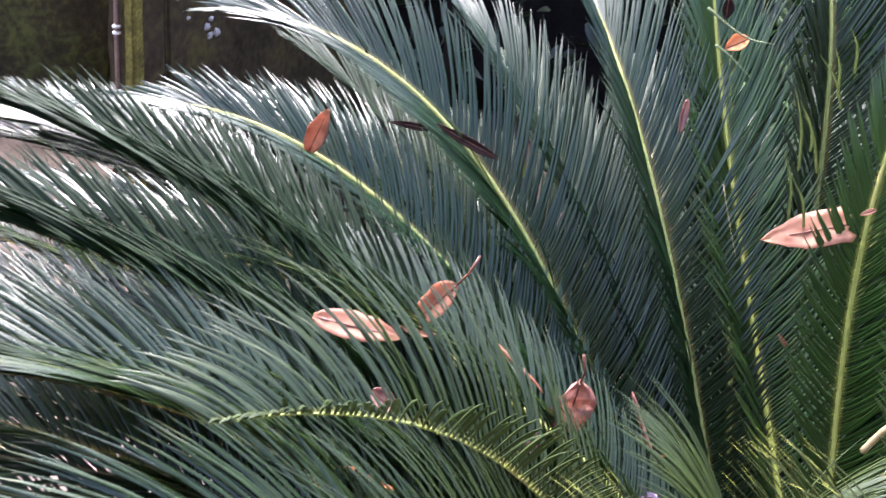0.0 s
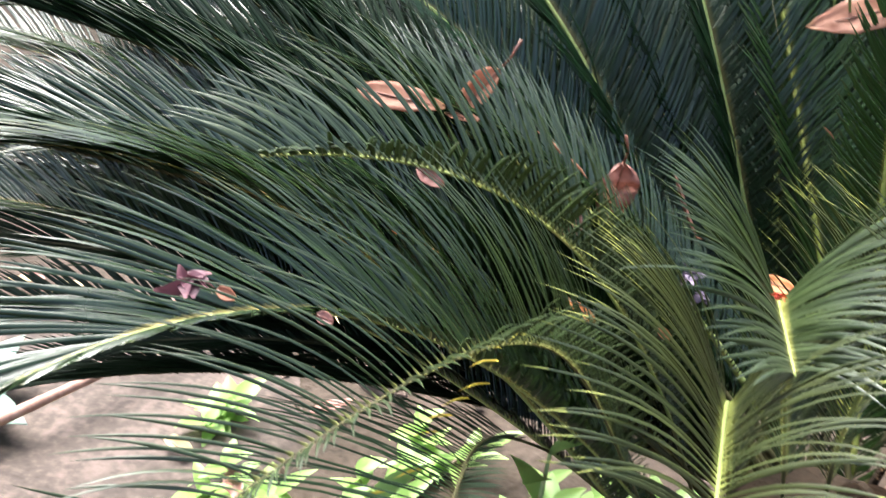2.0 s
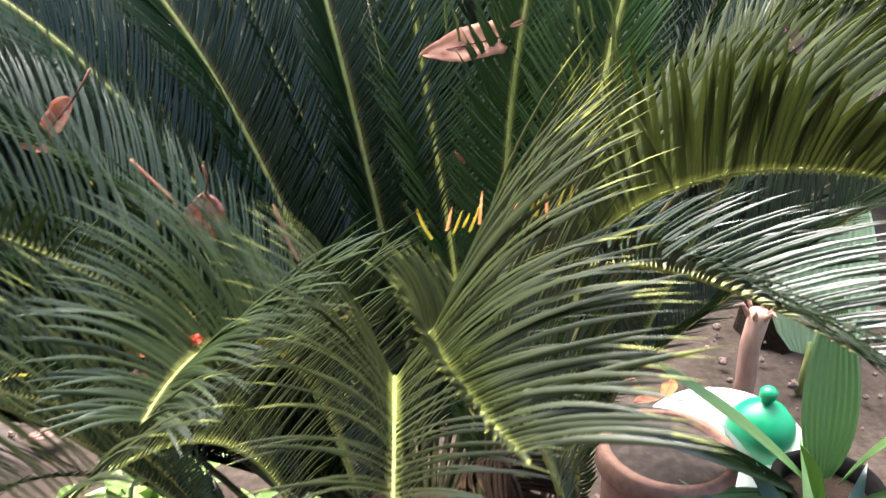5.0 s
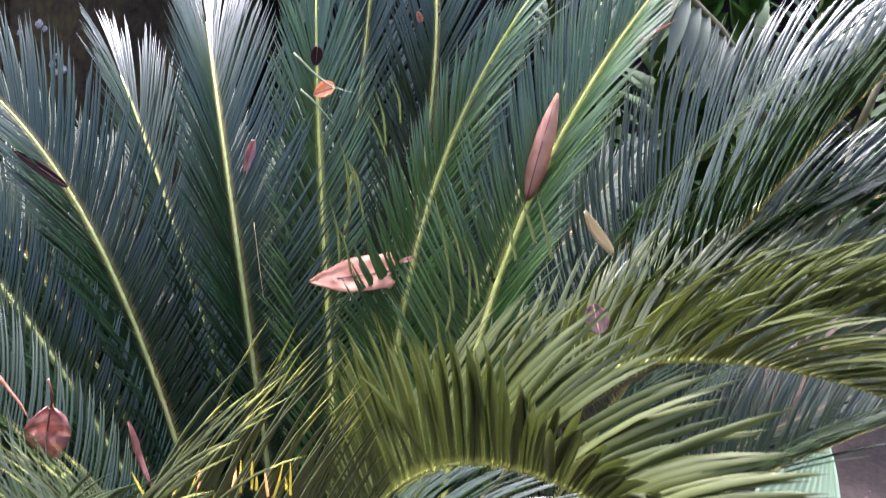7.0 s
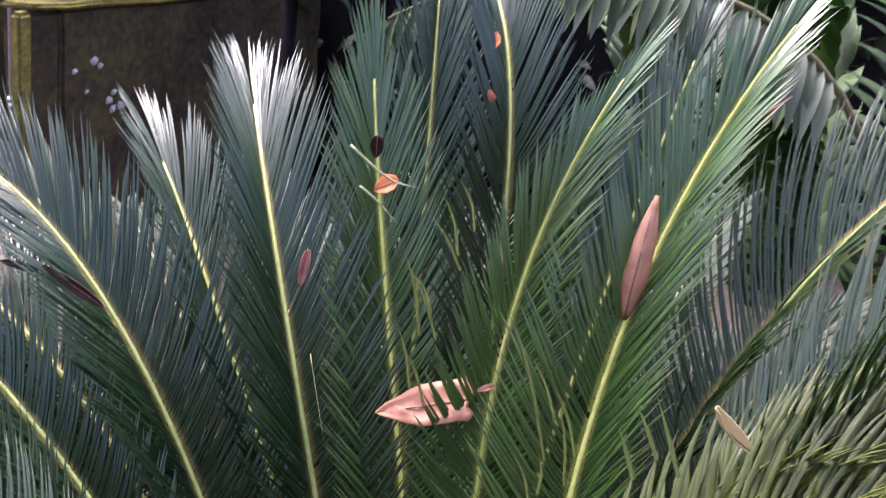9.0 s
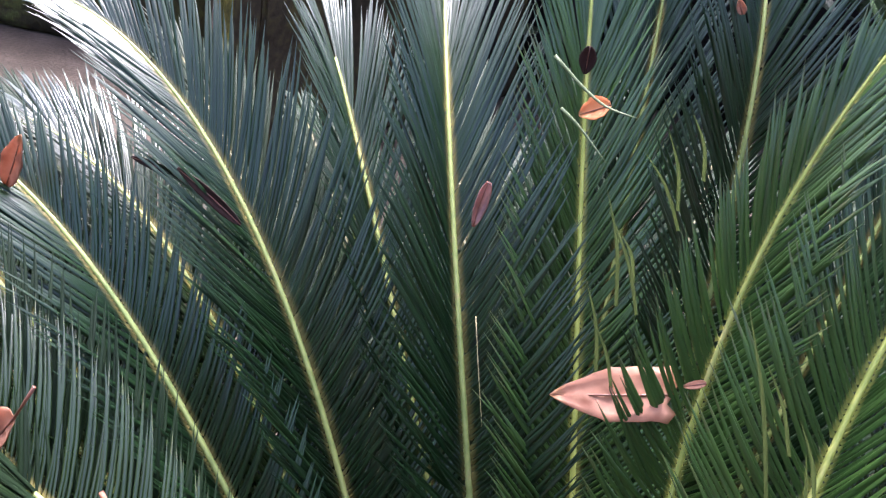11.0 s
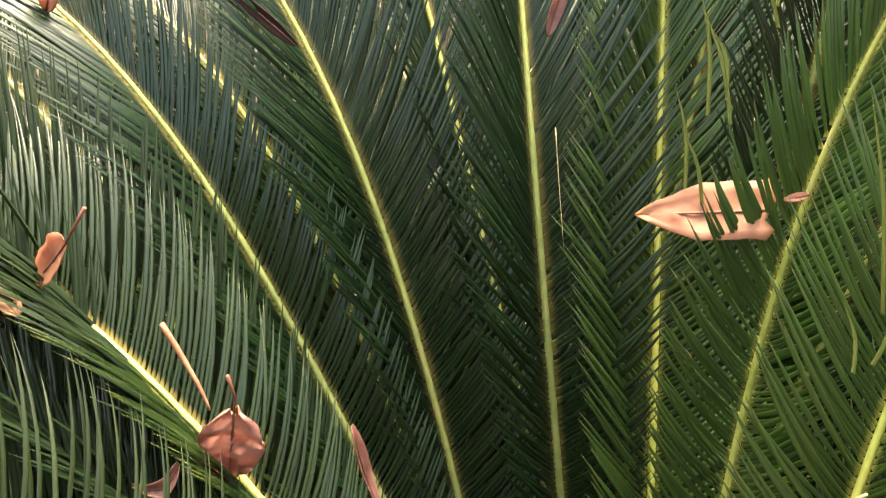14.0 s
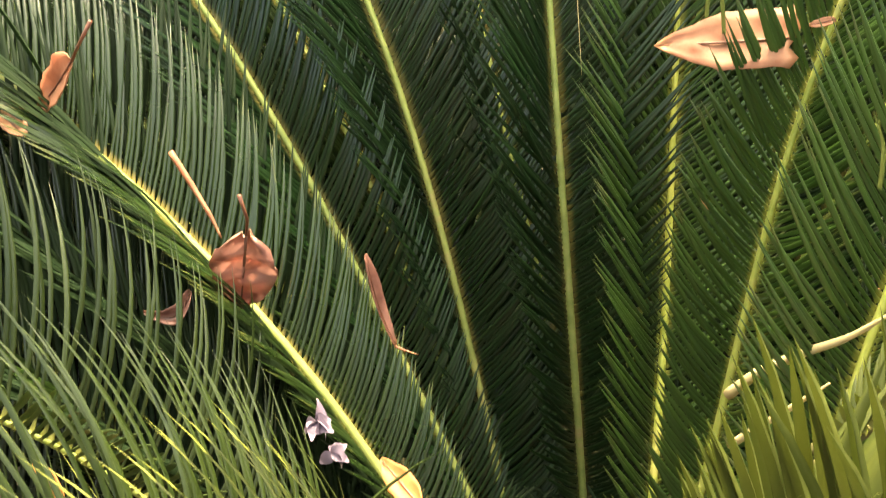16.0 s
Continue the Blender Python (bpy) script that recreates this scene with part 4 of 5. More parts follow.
pleated_leaf(fan, (0.58, 1.58, 0.14), (0.33, 1.48, 0.23), 0.05, M_BROAD, 0.2, 5)
pleated_leaf(fan, (0.61, 1.57, 0.14), (0.545, 1.50, 0.34), 0.028, M_LIME, 0.2, 3, label="young yellow-green leaf")
pleated_leaf(fan, (0.67, 1.58, 0.14), (0.80, 1.45, 0.34), 0.05, M_BROAD, 0.25, 5)
paddle = holder("paddle_leaf_plant", (0.75, 2.12, 0), "large pale paddle-shaped leaf standing on its stalk", "foliage plant")
vs, fs = tube([(0, 0, 0), (0.0, 0.0, 0.06), (0.0, 0.0, 0.12)], [0.009, 0.007, 0.006], 8)
mesh_part("stalk", vs, fs, M_RACHIS, paddle)
pleated_leaf(paddle, (0.75, 2.12, 0.09), (0.775, 2.16, 0.44), 0.20, M_PADDLE, 0.08, 12, 0.9)
strap = holder("strap_plant", (0.60, 1.44, 0), "low plant with blue-green strap leaves beside the pots", "foliage plant")
for k in range(11):
    rng = random.Random(600 + k)
    a = 0.571 * k + rng.uniform(-0.2, 0.2)
    leaf_part("leaf", strap, stand_leaf(Vector((0, 0, 0.02)), (0.6 * math.cos(a), 0.6 * math.sin(a), 0.9), rng.uniform(0.24, 0.36), rng.uniform(0.03, 0.042), 0.35), M_BLUISH if k % 3 else M_BROAD)


# pinkish stones by the trunk
def stone(at, size, seed):
    rng = random.Random(seed)
    bm = bmesh.new()
    bmesh.ops.create_icosphere(bm, subdivisions=3, radius=1)
    for v in bm.verts:
        v.co *= 1 + 0.35 * noise.noise(v.co * 1.3 + Vector((seed, 0, 0))) + 0.06 * noise.noise(v.co * 5)
        v.co = Vector((v.co.x * size, v.co.y * size * 0.8, v.co.z * size * 0.5))
    ob = part("stone", bm, M_PATH)
    ob.location = at
    ob.rotation_euler = (0, 0, rng.uniform(0, 6.28))
    return tagged(ob, "pale pinkish rounded stone half sunk in soil", "stone", "stones by the trunk")


for k, (x, y, r) in enumerate([(0.27, 1.32, 0.07), (0.38, 1.42, 0.06), (0.24, 1.46, 0.05), (0.42, 1.30, 0.045), (0.33, 1.55, 0.06), (0.17, 1.58, 0.05), (-0.55, 1.12, 0.045), (-0.6, 1.9, 0.05)]):
    stone((x, y, r * 0.15), r, 40 + k)


def dry_leaf(label, foot, tip, face, width, mat, curl=0.15, roll=0.0, stem=0.0, torn=False, crinkle=1.0, arc=0.0):
    """A dead leaf from foot to tip, its upper side turned to face, crinkled and curled along its edges."""
    a, b, n = Vector(foot), Vector(tip), Vector(face)
    d = (b - a).normalized()
    ln = (b - a).length
    side = d.cross(n).normalized()
    up = side.cross(d)
    side, up = side * math.cos(radians(roll)) + up * math.sin(radians(roll)), up * math.cos(radians(roll)) - side * math.sin(radians(roll))
    vs, fs, us = [], [], []
    N, W = 15, 7
    o = Vector((random.random() * 9, random.random() * 9, 0))
    for k in range(N):
        s = k / (N - 1)
        half = width / 2 * (math.sin(math.pi * (0.015 + 0.965 * s) ** 0.8)) ** 0.8 * (1 + 0.12 * noise.noise(o + Vector((s * 5, 0, 0)))) + 0.0004
        if torn:
            half = width / 2 * min(1, 1.75 * (1 - s) ** 0.8) * (1 + 0.10 * noise.noise(o + Vector((s * 7, 0, 0)))) + 0.0004
        for j in range(W):
            x = 2 * j / (W - 1) - 1
            lift = curl * half * (x * x) * 1.6 - 0.12 * ln * curl * math.sin(math.pi * s) + crinkle * 0.10 * width * noise.noise(o + Vector((s * 6, x * 2, 3))) + crinkle * 0.03 * width * noise.noise(o + Vector((s * 15, x * 5, 8)))
            wave = 1 + 0.05 * noise.noise(o + Vector((s * 14, x, 5)))
            rag = 0.10 * ln * noise.noise(o + Vector((x * 4, 2, 0))) * (1 - s) ** 3 if torn else 0
            vs.append(d * (ln * s + rag) + side * (x * half * wave + arc * ln * math.sin(math.pi * s)) + up * lift)
            us.append((s, 0.5 + 0.5 * noise.noise(o + Vector((s * 4, x * 2, 0)))))
    for k in range(N - 1):
        for j in range(W - 1):
            q = k * W + j
            fs.append((q, q + 1, q + W + 1, q + W))
    ob = holder("dry_leaf", a, label, "dead leaf")
    m = mesh_part("blade", vs, fs, mat, ob, uvs=us)
    sol = m.modifiers.new("thick", "SOLIDIFY")
    sol.thickness = 0.0005
    rib, ribf = tube([up * 0.0004 - up * (0.12 * ln * curl * math.sin(math.pi * s)) + side * (arc * ln * math.sin(math.pi * s)) + d * ln * s for s in (0, 0.25, 0.5, 0.75, 0.97)], [width * 0.016 + 0.0003] * 3 + [width * 0.01 + 0.0002, 0.0002], 5)
    mesh_part("midrib", rib, ribf, M_DRYRED, ob, "reddish midrib")
    if stem:
        sv, sf = tube([Vector((0, 0, 0)), -d * stem * 0.5 + up * stem * 0.06, -d * stem + side * stem * 0.18], [0.0010, 0.0009, 0.0014], 6)
        mesh_part("leaf_stem", sv, sf, M_DRYRED, ob, "thin brown stem")
    return ob


def dry_strip(name, label, points, radius, mat):
    """A thin dry stalk, twig or blade along points."""
    pts = [Vector(p) for p in points]
    fine = []
    for k in range(len(pts) - 1):
        for j in range(4):
            fine.append(pts[k].lerp(pts[k + 1], j / 4))
    fine.append(pts[-1])
    for _ in range(2):
        fine = [fine[0]] + [(fine[k - 1] + fine[k] * 2 + fine[k + 1]) / 4 for k in range(1, len(fine) - 1)] + [fine[-1]]
    n = len(fine)
    vs, fs = tube([p - pts[0] for p in fine], [radius * (1 - 0.75 * (k / (n - 1)) ** 2) * (1 + 0.15 * noise.noise(fine[k] * 90)) for k in range(n)], 7)
    us = [(0.2 + 0.75 * (k // 7) / n, 0.4) for k in range(len(vs))]
    ob = mesh_part(name, vs, fs, mat, None, uvs=us)
    ob.location = pts[0]
    return tagged(ob, label, name.replace("_", " "))


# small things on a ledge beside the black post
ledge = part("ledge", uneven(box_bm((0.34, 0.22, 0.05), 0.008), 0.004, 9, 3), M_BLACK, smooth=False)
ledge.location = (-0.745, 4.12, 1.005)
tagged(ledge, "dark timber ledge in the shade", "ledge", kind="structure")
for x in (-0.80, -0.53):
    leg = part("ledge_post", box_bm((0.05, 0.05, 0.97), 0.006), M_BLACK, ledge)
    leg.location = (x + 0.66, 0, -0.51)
pot((-0.685, 4.10, 1.03), 0.05, 0.036, 0.085, M_TERRA, "small orange clay pot on the ledge", 0.012)
for x, y, w, h, m, lb in ((-0.770, 4.10, 0.05, 0.07, M_METAL, "small grey box on the ledge"), (-0.685, 4.16, 0.05, 0.12, M_YEL, "yellow packet standing on the ledge"), (-0.750, 4.17, 0.06, 0.10, M_METAL, "small pinkish box standing on the ledge")):
    b = part("small_box", box_bm((w, 0.04, h), 0.004), m)
    b.location = (x, y, 1.03 + h / 2)
    tagged(b, lb, "box")

# clods and chips of pale earth round the pots and the trunk
M_CLOD = rough_surface("pinkish_earth_clod", [(0.3, (0.08, 0.056, 0.044)), (0.5, (0.176, 0.128, 0.104)), (0.7, (0.272, 0.208, 0.176))], 40, 0.95, 0.6, 6, 0.2, dist=0.004)
vs, fs = [], []
rng = random.Random(77)
for k in range(520):
    x, y = (rng.uniform(0.1, 1.3), rng.uniform(1.2, 2.9)) if k % 3 else (rng.uniform(-1.3, -0.2), rng.uniform(0.9, 2.3))
    r = 0.004 + 0.016 * rng.random() ** 3
    o = len(vs)
    for z, w in ((-0.4, 0.8), (0.35, 0.95), (0.8, 0.5)):
        for q in range(6):
            a = 1.047 * q + rng.uniform(-0.3, 0.3)
            e = r * w * rng.uniform(0.75, 1.2)
            vs.append((x + e * math.cos(a), y + e * math.sin(a), 0.018 + r * z * rng.uniform(0.8, 1.2)))
    for lv in (0, 6):
        for q in range(6):
            fs.append((o + lv + q, o + lv + (q + 1) % 6, o + lv + 6 + (q + 1) % 6, o + lv + 6 + q))
    fs.append(tuple(o + 12 + q for q in range(6)))
tagged(mesh_part("earth_clods", vs, fs, M_CLOD, smooth=False), "loose clods of pale pinkish earth on the soil", "clods", kind="stuff")

# ---- fallen leaves caught in the fronds ----
dry_leaf("large tan dead leaf wedged behind green leaflets", (0.024, 1.243, 0.950), (-0.059, 1.243, 0.924), (0.045, -0.595, 0.803), 0.040, M_DRY, curl=0.1, roll=4, stem=0, torn=True)
dry_leaf("small curled pink-brown dead leaf on the frond", (-0.144, 1.310, 1.045), (-0.148, 1.300, 1.011), (0.152, -0.647, 0.748), 0.0098, M_DRYRED, curl=0.35, roll=30, stem=0)
dry_leaf("upright tan dead leaf on a frond stalk", (-0.527, 1.260, 0.962), (-0.505, 1.250, 1.013), (0.402, -0.530, 0.747), 0.0206, M_DRY, curl=0.2, roll=20, stem=0)
dry_leaf("tan dead leaf with a thin dark stem", (-0.348, 1.030, 0.928), (-0.385, 1.045, 0.882), (0.374, -0.483, 0.792), 0.0270, M_DRY, curl=0.2, roll=0, stem=0.035)
dry_leaf("tan dead leaf half hidden by leaflets", (-0.361, 1.000, 0.892), (-0.393, 1.020, 0.889), (0.384, -0.457, 0.802), 0.0117, M_DRY, curl=0.2, roll=0, stem=0)
dry_leaf("round glossy red-brown dead leaf facing out", (-0.234, 1.020, 0.854), (-0.243, 1.030, 0.792), (0.251, -0.468, 0.847), 0.0390, M_DRYRED, curl=0.12, roll=0, stem=0.03, crinkle=2.4)
dry_leaf("small curved brown dead leaf on the stalk", (-0.268, 1.015, 0.806), (-0.289, 0.997, 0.795), (0.276, -0.436, 0.857), 0.0095, M_DRYRED, curl=0.5, roll=10, stem=0, arc=-0.32)
dry_leaf("curled red-brown dead leaf on the stalk", (-0.183, 1.075, 0.823), (-0.156, 1.070, 0.764), (0.177, -0.489, 0.854), 0.0090, M_DRYRED, curl=0.4, roll=40, stem=0)
dry_leaf("orange dead leaf standing among the fronds", (-0.088, 0.930, 0.790), (-0.118, 0.950, 0.792), (0.133, -0.421, 0.897), 0.0136, M_DRYOR, curl=0.2, roll=20, stem=0)
dry_leaf("orange dead leaf low in the fronds", (-0.250, 0.860, 0.785), (-0.273, 0.870, 0.799), (0.293, -0.341, 0.893), 0.0090, M_DRYOR, curl=0.2, roll=20, stem=0)
dry_leaf("long dark red shrivelled leaf along the stalk", (-0.332, 1.290, 0.968), (-0.401, 1.310, 0.993), (0.302, -0.580, 0.756), 0.0108, M_DRYDK, curl=0.2, roll=50, stem=0)
dry_leaf("dark red shrivelled leaf scrap", (-0.406, 1.310, 0.987), (-0.450, 1.320, 0.988), (0.338, -0.573, 0.746), 0.0075, M_DRYDK, curl=0.2, roll=50, stem=0)
dry_leaf("small orange dead leaf scrap on the stalk", (0.044, 1.235, 0.970), (0.030, 1.235, 0.963), (-0.000, -0.610, 0.792), 0.0053, M_DRY, curl=0.2, roll=0, stem=0)
dry_leaf("tiny pale dead leaf scrap", (-0.001, 1.290, 0.790), (-0.013, 1.290, 0.803), (0.031, -0.541, 0.840), 0.0045, M_DRY, curl=0.2, roll=0, stem=0)
dry_leaf("orange dead leaf scrap high on the frond", (-0.078, 1.395, 1.098), (-0.101, 1.395, 1.085), (0.109, -0.699, 0.707), 0.0187, M_DRYOR, curl=0.3, roll=0, stem=0)
dry_leaf("dark red curled leaf scrap high on the frond", (-0.104, 1.405, 1.137), (-0.104, 1.405, 1.115), (0.119, -0.711, 0.693), 0.0121, M_DRYDK, curl=0.4, roll=0, stem=0)
dry_leaf("long upright tan dead leaf in the fronds", (0.145, 1.235, 1.046), (0.158, 1.260, 1.150), (-0.052, -0.689, 0.723), 0.0200, M_TAN, curl=-0.8, roll=0, stem=0)
dry_leaf("orange dead leaf at the frond top", (-0.012, 1.510, 1.217), (-0.008, 1.520, 1.234), (0.057, -0.761, 0.646), 0.0142, M_DRYOR, curl=0.3, roll=0, stem=0)
dry_leaf("small orange leaf scrap on the far stalk", (-0.000, 1.460, 1.173), (-0.005, 1.460, 1.184), (0.053, -0.742, 0.668), 0.0068, M_DRY, curl=0.3, roll=0, stem=0)
dry_leaf("pale dry leaf scrap in the front fronds", (0.200, 0.900, 1.105), (0.175, 0.880, 1.137), (-0.082, -0.648, 0.757), 0.0075, M_STRAW, curl=0.8, roll=0, stem=0)
dry_leaf("dark brown dead leaf in the front fronds", (0.196, 0.840, 1.068), (0.190, 0.860, 1.081), (-0.065, -0.663, 0.745), 0.0150, M_DRYDK, curl=0.3, roll=0, stem=0)
dry_leaf("broad tan dead leaf under the olive leaflets", (-0.438, 0.856, 0.965), (-0.373, 0.856, 0.956), (0.092, -0.623, 0.777), 0.0224, M_DRY, curl=0.1, roll=0, stem=0)
dry_leaf("orange dead leaf sliver under the fronds", (-0.402, 0.800, 0.881), (-0.366, 0.820, 0.853), (0.077, -0.599, 0.797), 0.0066, M_DRYOR, curl=0.1, roll=30, stem=0)
dry_leaf("small red-brown leaf scrap on leaflets", (-0.405, 0.580, 0.937), (-0.396, 0.580, 0.934), (0.121, -0.556, 0.822), 0.0072, M_DRYRED, curl=0.2, roll=0, stem=0)
dry_leaf("small pink-brown scrap on the crown", (-0.216, 0.700, 0.877), (-0.207, 0.700, 0.872), (-0.067, -0.570, 0.819), 0.0058, M_DRY, curl=0.2, roll=0, stem=0)
dry_leaf("small tan leaf scrap by the flower", (-0.438, 0.520, 0.982), (-0.429, 0.520, 0.978), (0.176, -0.552, 0.815), 0.0059, M_DRY, curl=0.3, roll=0, stem=0)
dry_leaf("tan dead leaf on a dark frond", (-0.527, 0.700, 0.889), (-0.517, 0.700, 0.885), (0.202, -0.547, 0.813), 0.0082, M_DRY, curl=0.2, roll=0, stem=0)
dry_leaf("pale dead leaf tucked between stalks", (-0.399, 0.900, 0.887), (-0.378, 0.900, 0.873), (0.102, -0.643, 0.759), 0.0162, M_DRYRED, curl=0.3, roll=0, stem=0)

# ---- dry twigs, strips and small wilted things ----
dry_strip("dead_twig", "thin pinkish dead twig lying on leaflets", [(-0.312, 1.070, 0.860), (-0.290, 1.060, 0.845), (-0.273, 1.050, 0.836), (-0.264, 1.045, 0.827)], 0.0019, M_DRY)
dry_strip("dead_twig", "thin dry thread by the curled leaf", [(-0.157, 1.070, 0.765), (-0.149, 1.070, 0.764), (-0.141, 1.070, 0.764)], 0.0007, M_DRY)
dry_strip("dry_stalk", "pale bent dry leaf stalk", [(0.045, 1.120, 0.765), (0.057, 1.115, 0.791), (0.077, 1.110, 0.818), (0.097, 1.100, 0.843), (0.111, 1.090, 0.872)], 0.0036, M_STRAW)
dry_strip("dry_stalk", "pale bent dry leaf stalk", [(0.053, 1.080, 0.760), (0.073, 1.070, 0.801), (0.090, 1.050, 0.847)], 0.0024, M_STRAW)
dry_strip("dry_strip", "pale bleached leaflet strip on the frond", [(-0.127, 1.390, 1.128), (-0.100, 1.385, 1.109), (-0.079, 1.380, 1.099), (-0.053, 1.375, 1.098)], 0.0014, M_BLEACH)
dry_strip("dry_strip", "pale bleached leaflet strip on the frond", [(-0.114, 1.385, 1.090), (-0.096, 1.380, 1.080), (-0.070, 1.375, 1.058)], 0.0014, M_BLEACH)
dry_strip("dead_twig", "thin tan dead twig across the far fronds", [(0.225, 1.350, 1.192), (0.247, 1.360, 1.209), (0.271, 1.370, 1.227)], 0.0018, M_DRY)
dry_strip("fibre", "fine pale plant fibre hanging on the frond", [(-0.112, 1.200, 0.991), (-0.101, 1.190, 0.953), (-0.091, 1.180, 0.922)], 0.0003, M_STRAW)
stray_leaflet([(0.145, 0.840, 1.122), (0.139, 0.840, 1.136), (0.131, 0.840, 1.150)], 0.0013, M_STRAY, "yellowing upright leaflet of the front frond")
stray_leaflet([(0.157, 0.840, 1.114), (0.149, 0.840, 1.135), (0.140, 0.840, 1.156)], 0.0013, M_STRAY, "yellowing upright leaflet of the front frond")
stray_leaflet([(0.135, 0.840, 1.109), (0.130, 0.840, 1.123), (0.124, 0.840, 1.136)], 0.0013, M_STRAY, "yellowing upright leaflet of the front frond")
dry_strip("dead_leaflet", "thin orange-brown dead leaflet hanging down", [(-0.055, 0.800, 0.652), (-0.083, 0.780, 0.641), (-0.095, 0.760, 0.604)], 0.0017, M_DRYOR)
dry_strip("dead_leaflet", "thin orange-brown dead leaflet hanging down", [(-0.055, 0.800, 0.652), (-0.076, 0.780, 0.647), (-0.083, 0.760, 0.616)], 0.0017, M_DRYOR)
dry_strip("dead_leaflet", "thin orange-brown dead leaflet hanging down", [(-0.055, 0.800, 0.652), (-0.071, 0.780, 0.633), (-0.072, 0.760, 0.589)], 0.0017, M_DRYOR)
dry_strip("dead_leaflet", "thin orange-brown dead leaflet hanging down", [(-0.055, 0.800, 0.652), (-0.065, 0.780, 0.627), (-0.060, 0.760, 0.576)], 0.0017, M_DRYOR)
dry_strip("dead_leaflet", "thin orange-brown dead leaflet hanging down", [(-0.055, 0.800, 0.652), (-0.060, 0.780, 0.636), (-0.049, 0.760, 0.594)], 0.0017, M_DRYOR)
dry_strip("straw", "long thin straw caught under the fronds", [(-0.153, 0.740, 0.648), (-0.101, 0.760, 0.630), (-0.044, 0.780, 0.637), (0.035, 0.800, 0.668)], 0.0013, M_STRAW)
dry_strip("dead_twig", "crooked grey dead twig by the stalks", [(-0.236, 0.900, 0.562), (-0.204, 0.900, 0.541), (-0.178, 0.880, 0.517)], 0.0018, M_DRYDK)
rng = random.Random(91)
for k in range(17):
    x = -0.036 + 0.0045 * k + rng.uniform(-0.002, 0.002)
    z = 1.004 + 0.0012 * k + rng.uniform(-0.004, 0.004)
    q, a = rng.uniform(0.010, 0.024), rng.uniform(-0.9, 0.35)
    stray_leaflet([(x, 0.660, z), (x + q * 0.45 * a, 0.659, z + q * 0.5), (x + q * a * 0.7, 0.655, z + q)], rng.uniform(0.0006, 0.0010), M_DRYOR if k % 4 == 1 else M_YEL, "short yellowed leaflet tip on the front frond")
for ends in (((-0.297, 0.740, 0.841), (-0.303, 0.730, 0.848), (-0.309, 0.720, 0.848)), ((-0.317, 0.740, 0.829), (-0.322, 0.730, 0.836), (-0.327, 0.720, 0.837)), ((-0.318, 0.740, 0.818), (-0.327, 0.730, 0.824), (-0.335, 0.720, 0.823)), ((-0.323, 0.740, 0.799), (-0.332, 0.730, 0.804), (-0.342, 0.720, 0.803)), ((-0.337, 0.740, 0.785), (-0.345, 0.730, 0.790), (-0.353, 0.720, 0.789)), ((-0.348, 0.740, 0.769), (-0.357, 0.730, 0.775), (-0.366, 0.720, 0.775)), ((-0.356, 0.740, 0.754), (-0.364, 0.730, 0.760), (-0.373, 0.720, 0.761)), ((-0.368, 0.740, 0.719), (-0.377, 0.730, 0.723), (-0.386, 0.720, 0.722)), ((-0.395, 0.740, 0.695), (-0.403, 0.730, 0.700), (-0.411, 0.720, 0.699)), ((-0.386, 0.740, 0.654), (-0.396, 0.730, 0.659), (-0.406, 0.720, 0.658)), ((-0.428, 0.740, 0.629), (-0.433, 0.730, 0.634), (-0.439, 0.720, 0.633))):
    stray_leaflet(list(ends), 0.0026, M_YEL, "yellowed end of a low leaflet")
stray_leaflet([(-0.263, 1.004, 0.833), (-0.236, 0.998, 0.814), (-0.225, 1.002, 0.788)], 0.0026, M_MID, "dark leaflet lying across the round dead leaf")
stray_leaflet([(-0.029, 1.270, 0.992), (-0.035, 1.260, 1.042), (-0.050, 1.258, 1.079)], 0.0016, M_STRAY, "pale stray leaflet")
stray_leaflet([(-0.013, 1.260, 0.994), (-0.025, 1.250, 1.038), (-0.045, 1.248, 1.069)], 0.0016, M_STRAY, "pale stray leaflet")
stray_leaflet([(0.001, 1.270, 1.058), (-0.011, 1.260, 1.090), (-0.032, 1.258, 1.112)], 0.0015, M_STRAY, "pale stray leaflet")
stray_leaflet([(-0.003, 1.280, 1.068), (-0.007, 1.270, 1.101), (-0.019, 1.268, 1.124)], 0.0015, M_STRAY, "pale stray leaflet")
stray_leaflet([(0.009, 1.280, 1.093), (0.006, 1.270, 1.121), (-0.006, 1.268, 1.139)], 0.0015, M_STRAY, "pale stray leaflet")
stray_leaflet([(-0.021, 1.270, 1.013), (-0.024, 1.260, 1.038), (-0.037, 1.258, 1.053)], 0.0016, M_STRAY, "pale stray leaflet")
stray_leaflet([(-0.032, 1.260, 0.942), (-0.037, 1.250, 0.986), (-0.051, 1.248, 1.016)], 0.0016, M_STRAY, "pale stray leaflet")
stray_leaflet([(-0.017, 1.250, 0.934), (-0.025, 1.240, 0.972), (-0.043, 1.238, 0.997)], 0.0016, M_STRAY, "pale stray leaflet")
stray_leaflet([(0.094, 1.130, 0.960), (0.077, 1.120, 1.030), (0.055, 1.118, 1.085)], 0.0014, M_STRAY, "pale stray leaflet")
stray_leaflet([(0.098, 1.120, 0.999), (0.088, 1.110, 1.034), (0.072, 1.108, 1.058)], 0.0013, M_STRAY, "pale stray leaflet")
stray_leaflet([(0.086, 1.100, 0.938), (0.081, 1.090, 0.967), (0.070, 1.088, 0.984)], 0.0013, M_STRAY, "pale stray leaflet")
stray_leaflet([(0.115, 1.080, 0.992), (0.107, 1.070, 1.027), (0.094, 1.068, 1.050)], 0.0013, M_STRAY, "pale stray leaflet")
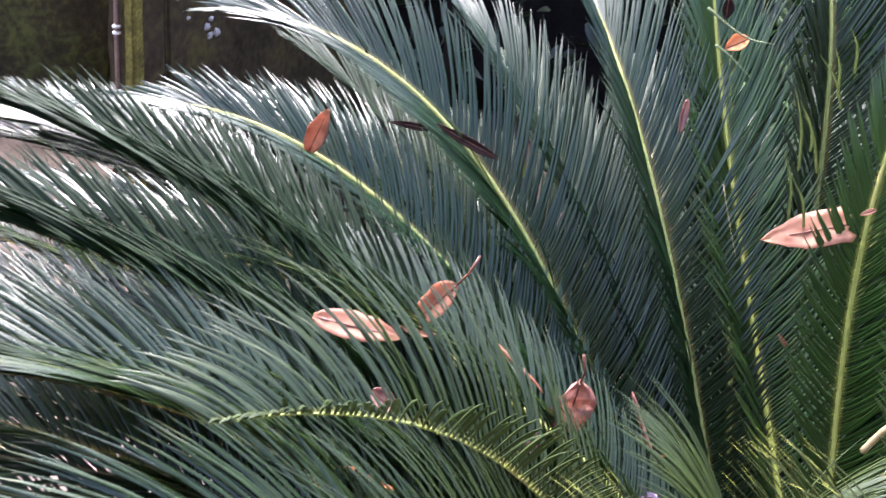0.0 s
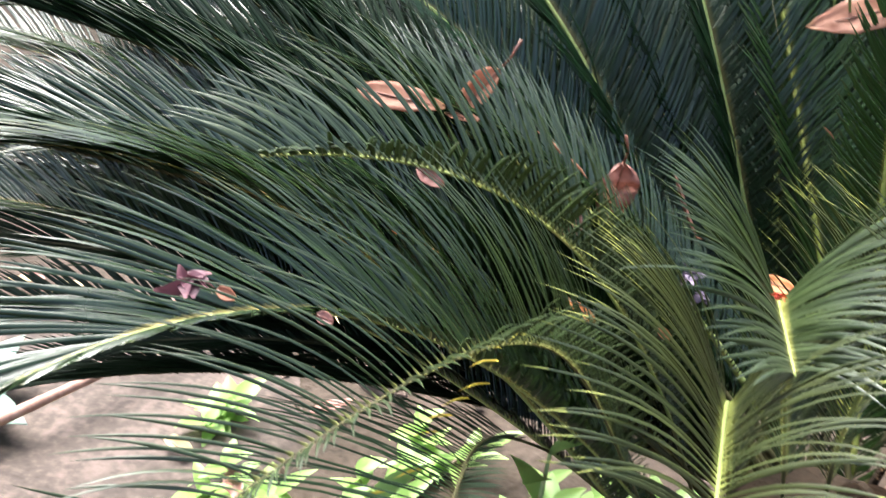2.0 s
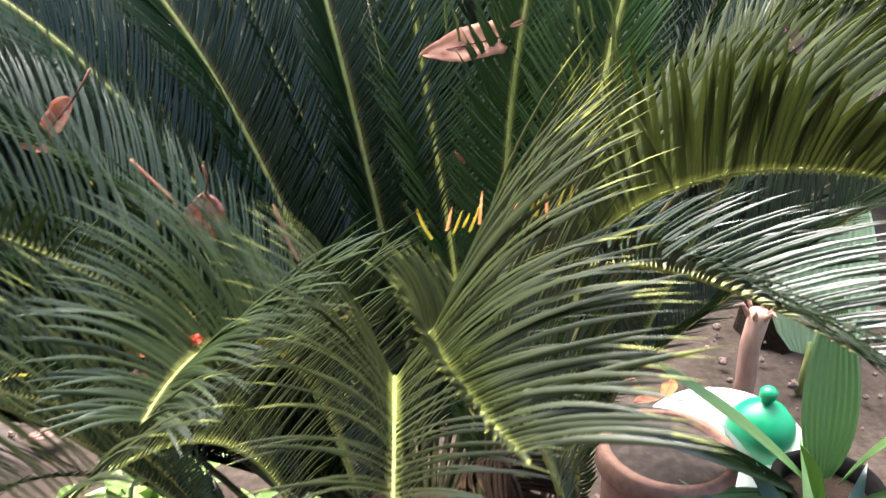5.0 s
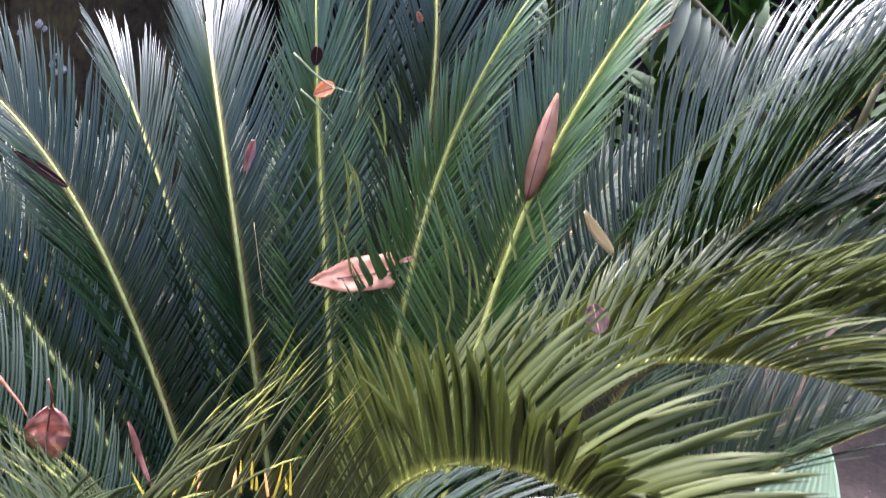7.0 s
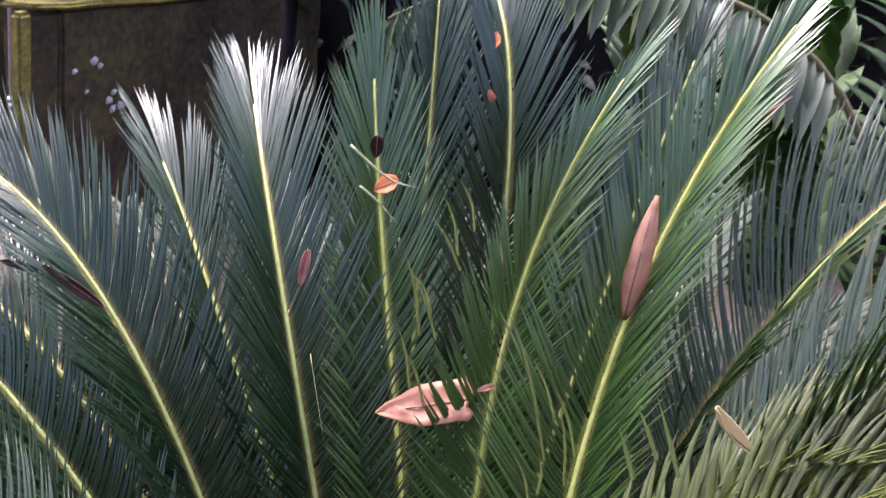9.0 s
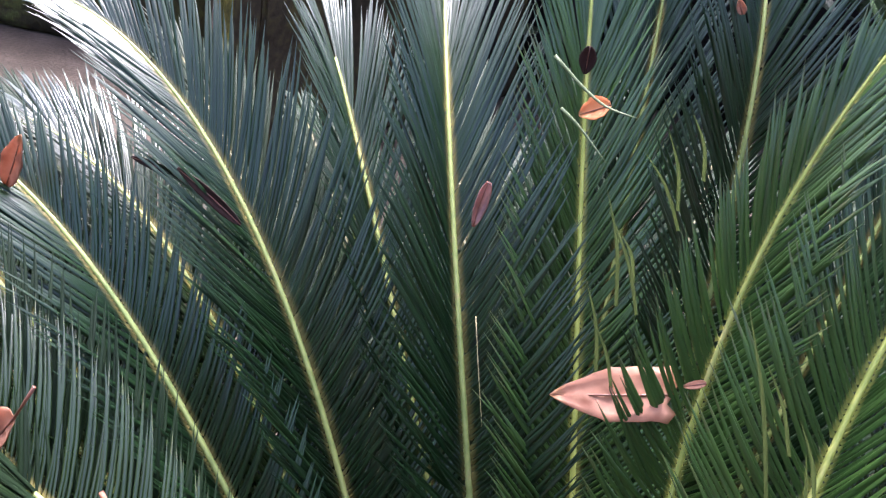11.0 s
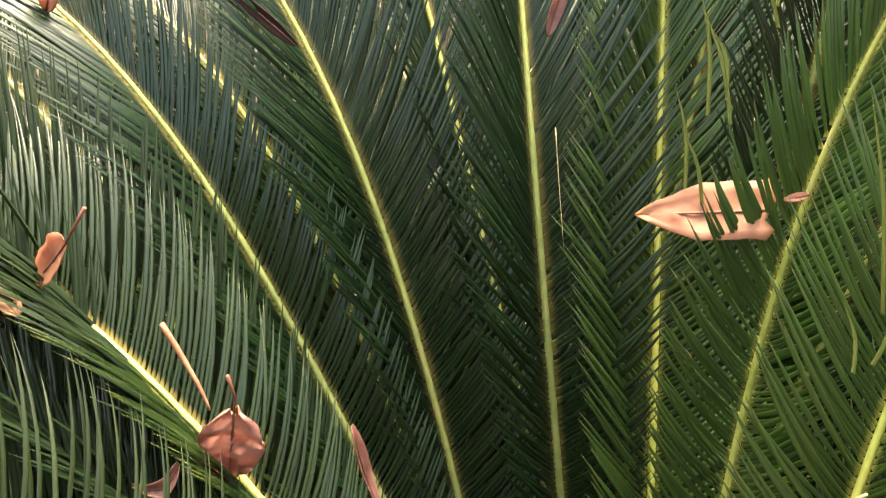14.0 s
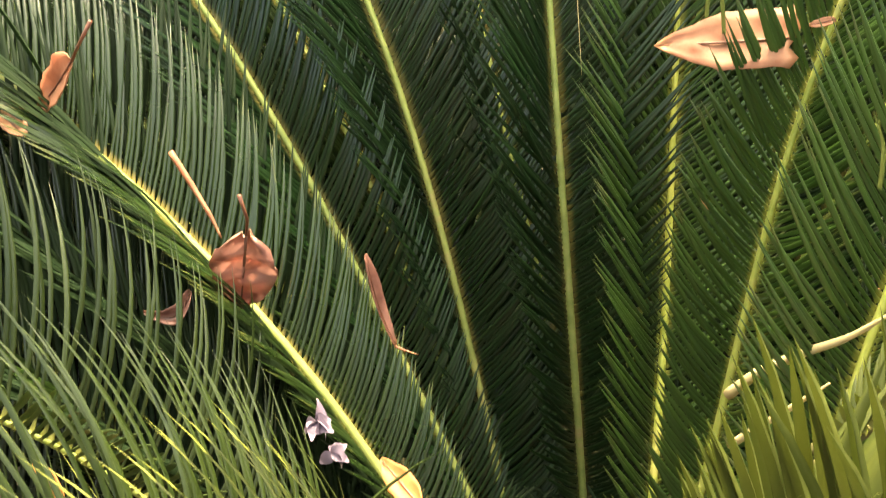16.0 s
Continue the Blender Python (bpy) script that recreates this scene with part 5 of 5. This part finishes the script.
stray_leaflet([(0.091, 1.080, 0.958), (0.093, 1.070, 0.982), (0.089, 1.068, 0.995)], 0.0013, M_STRAY, "pale stray leaflet")
stray_leaflet([(0.109, 1.060, 0.979), (0.106, 1.050, 1.018), (0.099, 1.048, 1.044)], 0.0012, M_STRAY, "pale stray leaflet")
stray_leaflet([(-0.325, 1.500, 0.937), (-0.326, 1.490, 0.990), (-0.345, 1.488, 1.029)], 0.0021, M_STRAY, "pale stray leaflet")
stray_leaflet([(-0.304, 1.480, 0.892), (-0.306, 1.470, 0.941), (-0.325, 1.468, 0.975)], 0.0021, M_STRAY, "pale stray leaflet")

# a wilted blossom, a red bud and lilac scraps on the fronds
def crumple(name, at, size, mat, label, category, seed, petals=9):
    rng = random.Random(seed)
    ob = holder(name, at, label, category)
    for k in range(petals):
        a = rng.uniform(0, 6.283)
        aim = (math.cos(a), math.sin(a), rng.uniform(-0.5, 1.0))
        leaf_part("petal", ob, stand_leaf(Vector((0, 0, 0)), aim, size * rng.uniform(0.7, 1.2), size * 0.75, rng.uniform(0.4, 1.2), rng.uniform(-90, 90)), mat)
    return ob


M_PURPLE = leaf_material("wilted_purple", (0.05, 0.016, 0.024), (0.13, 0.045, 0.06), (0.08, 0.03, 0.03), (0.2, 0.09, 0.1), 0.9, 0.5, 0.4, 0.15)
M_LILAC = leaf_material("wilted_lilac", (0.09, 0.065, 0.10), (0.20, 0.16, 0.22), (0.2, 0.15, 0.2), (0.4, 0.3, 0.4), 0.9, 0.6, 0.3, 0.2)
M_RED = leaf_material("red_bud", (0.45, 0.05, 0.02), (0.60, 0.10, 0.05), (0.5, 0.1, 0.05), (0.6, 0.1, 0.05), 0.9, 0.5, 0.4, 0.1)
crumple("wilted_flower", (-0.452, 0.522, 0.984), 0.011, M_PURPLE, "dark purple wilted flower caught on a frond", "wilted flower", 1, 14)
crumple("wilted_flower", (-0.168, 0.98, 0.772), 0.012, M_LILAC, "shrivelled lilac flower on the frond", "wilted flower", 2)
crumple("wilted_flower", (-0.158, 0.98, 0.752), 0.009, M_LILAC, "shrivelled lilac flower scrap on the frond", "wilted flower", 3, 6)
crumple("red_scrap", (-0.161, 0.628, 0.947), 0.0036, M_RED, "tiny red bud on the stalk bend", "bud", 4, 7)

# litter on the soil
for k in range(46):
    rng = random.Random(700 + k)
    x, y = (rng.uniform(-1.6, -0.4), rng.uniform(0.9, 2.6)) if k % 2 else (rng.uniform(0.1, 1.1), rng.uniform(1.2, 2.8))
    a = rng.uniform(0, 6.283)
    ln = rng.uniform(0.05, 0.12)
    p = Vector((x, y, 0.05 if x < -0.75 and y < 2.2 else 0.028))
    dry_leaf("dead brown leaf lying on the soil", p, p + Vector((math.cos(a) * ln, math.sin(a) * ln, rng.uniform(-0.005, 0.012))), (rng.uniform(-0.2, 0.2), rng.uniform(-0.2, 0.2), 1), ln * rng.uniform(0.3, 0.5), (M_DRY, M_DRYRED, M_DRYOR, M_STRAW)[k % 4], curl=rng.uniform(0.1, 0.5))
dry_strip("fallen_branch", "orange-brown fallen stick on the path", [(-1.22, 1.50, 0.09), (-1.08, 1.68, 0.10), (-0.98, 1.86, 0.09)], 0.011, M_STEM)
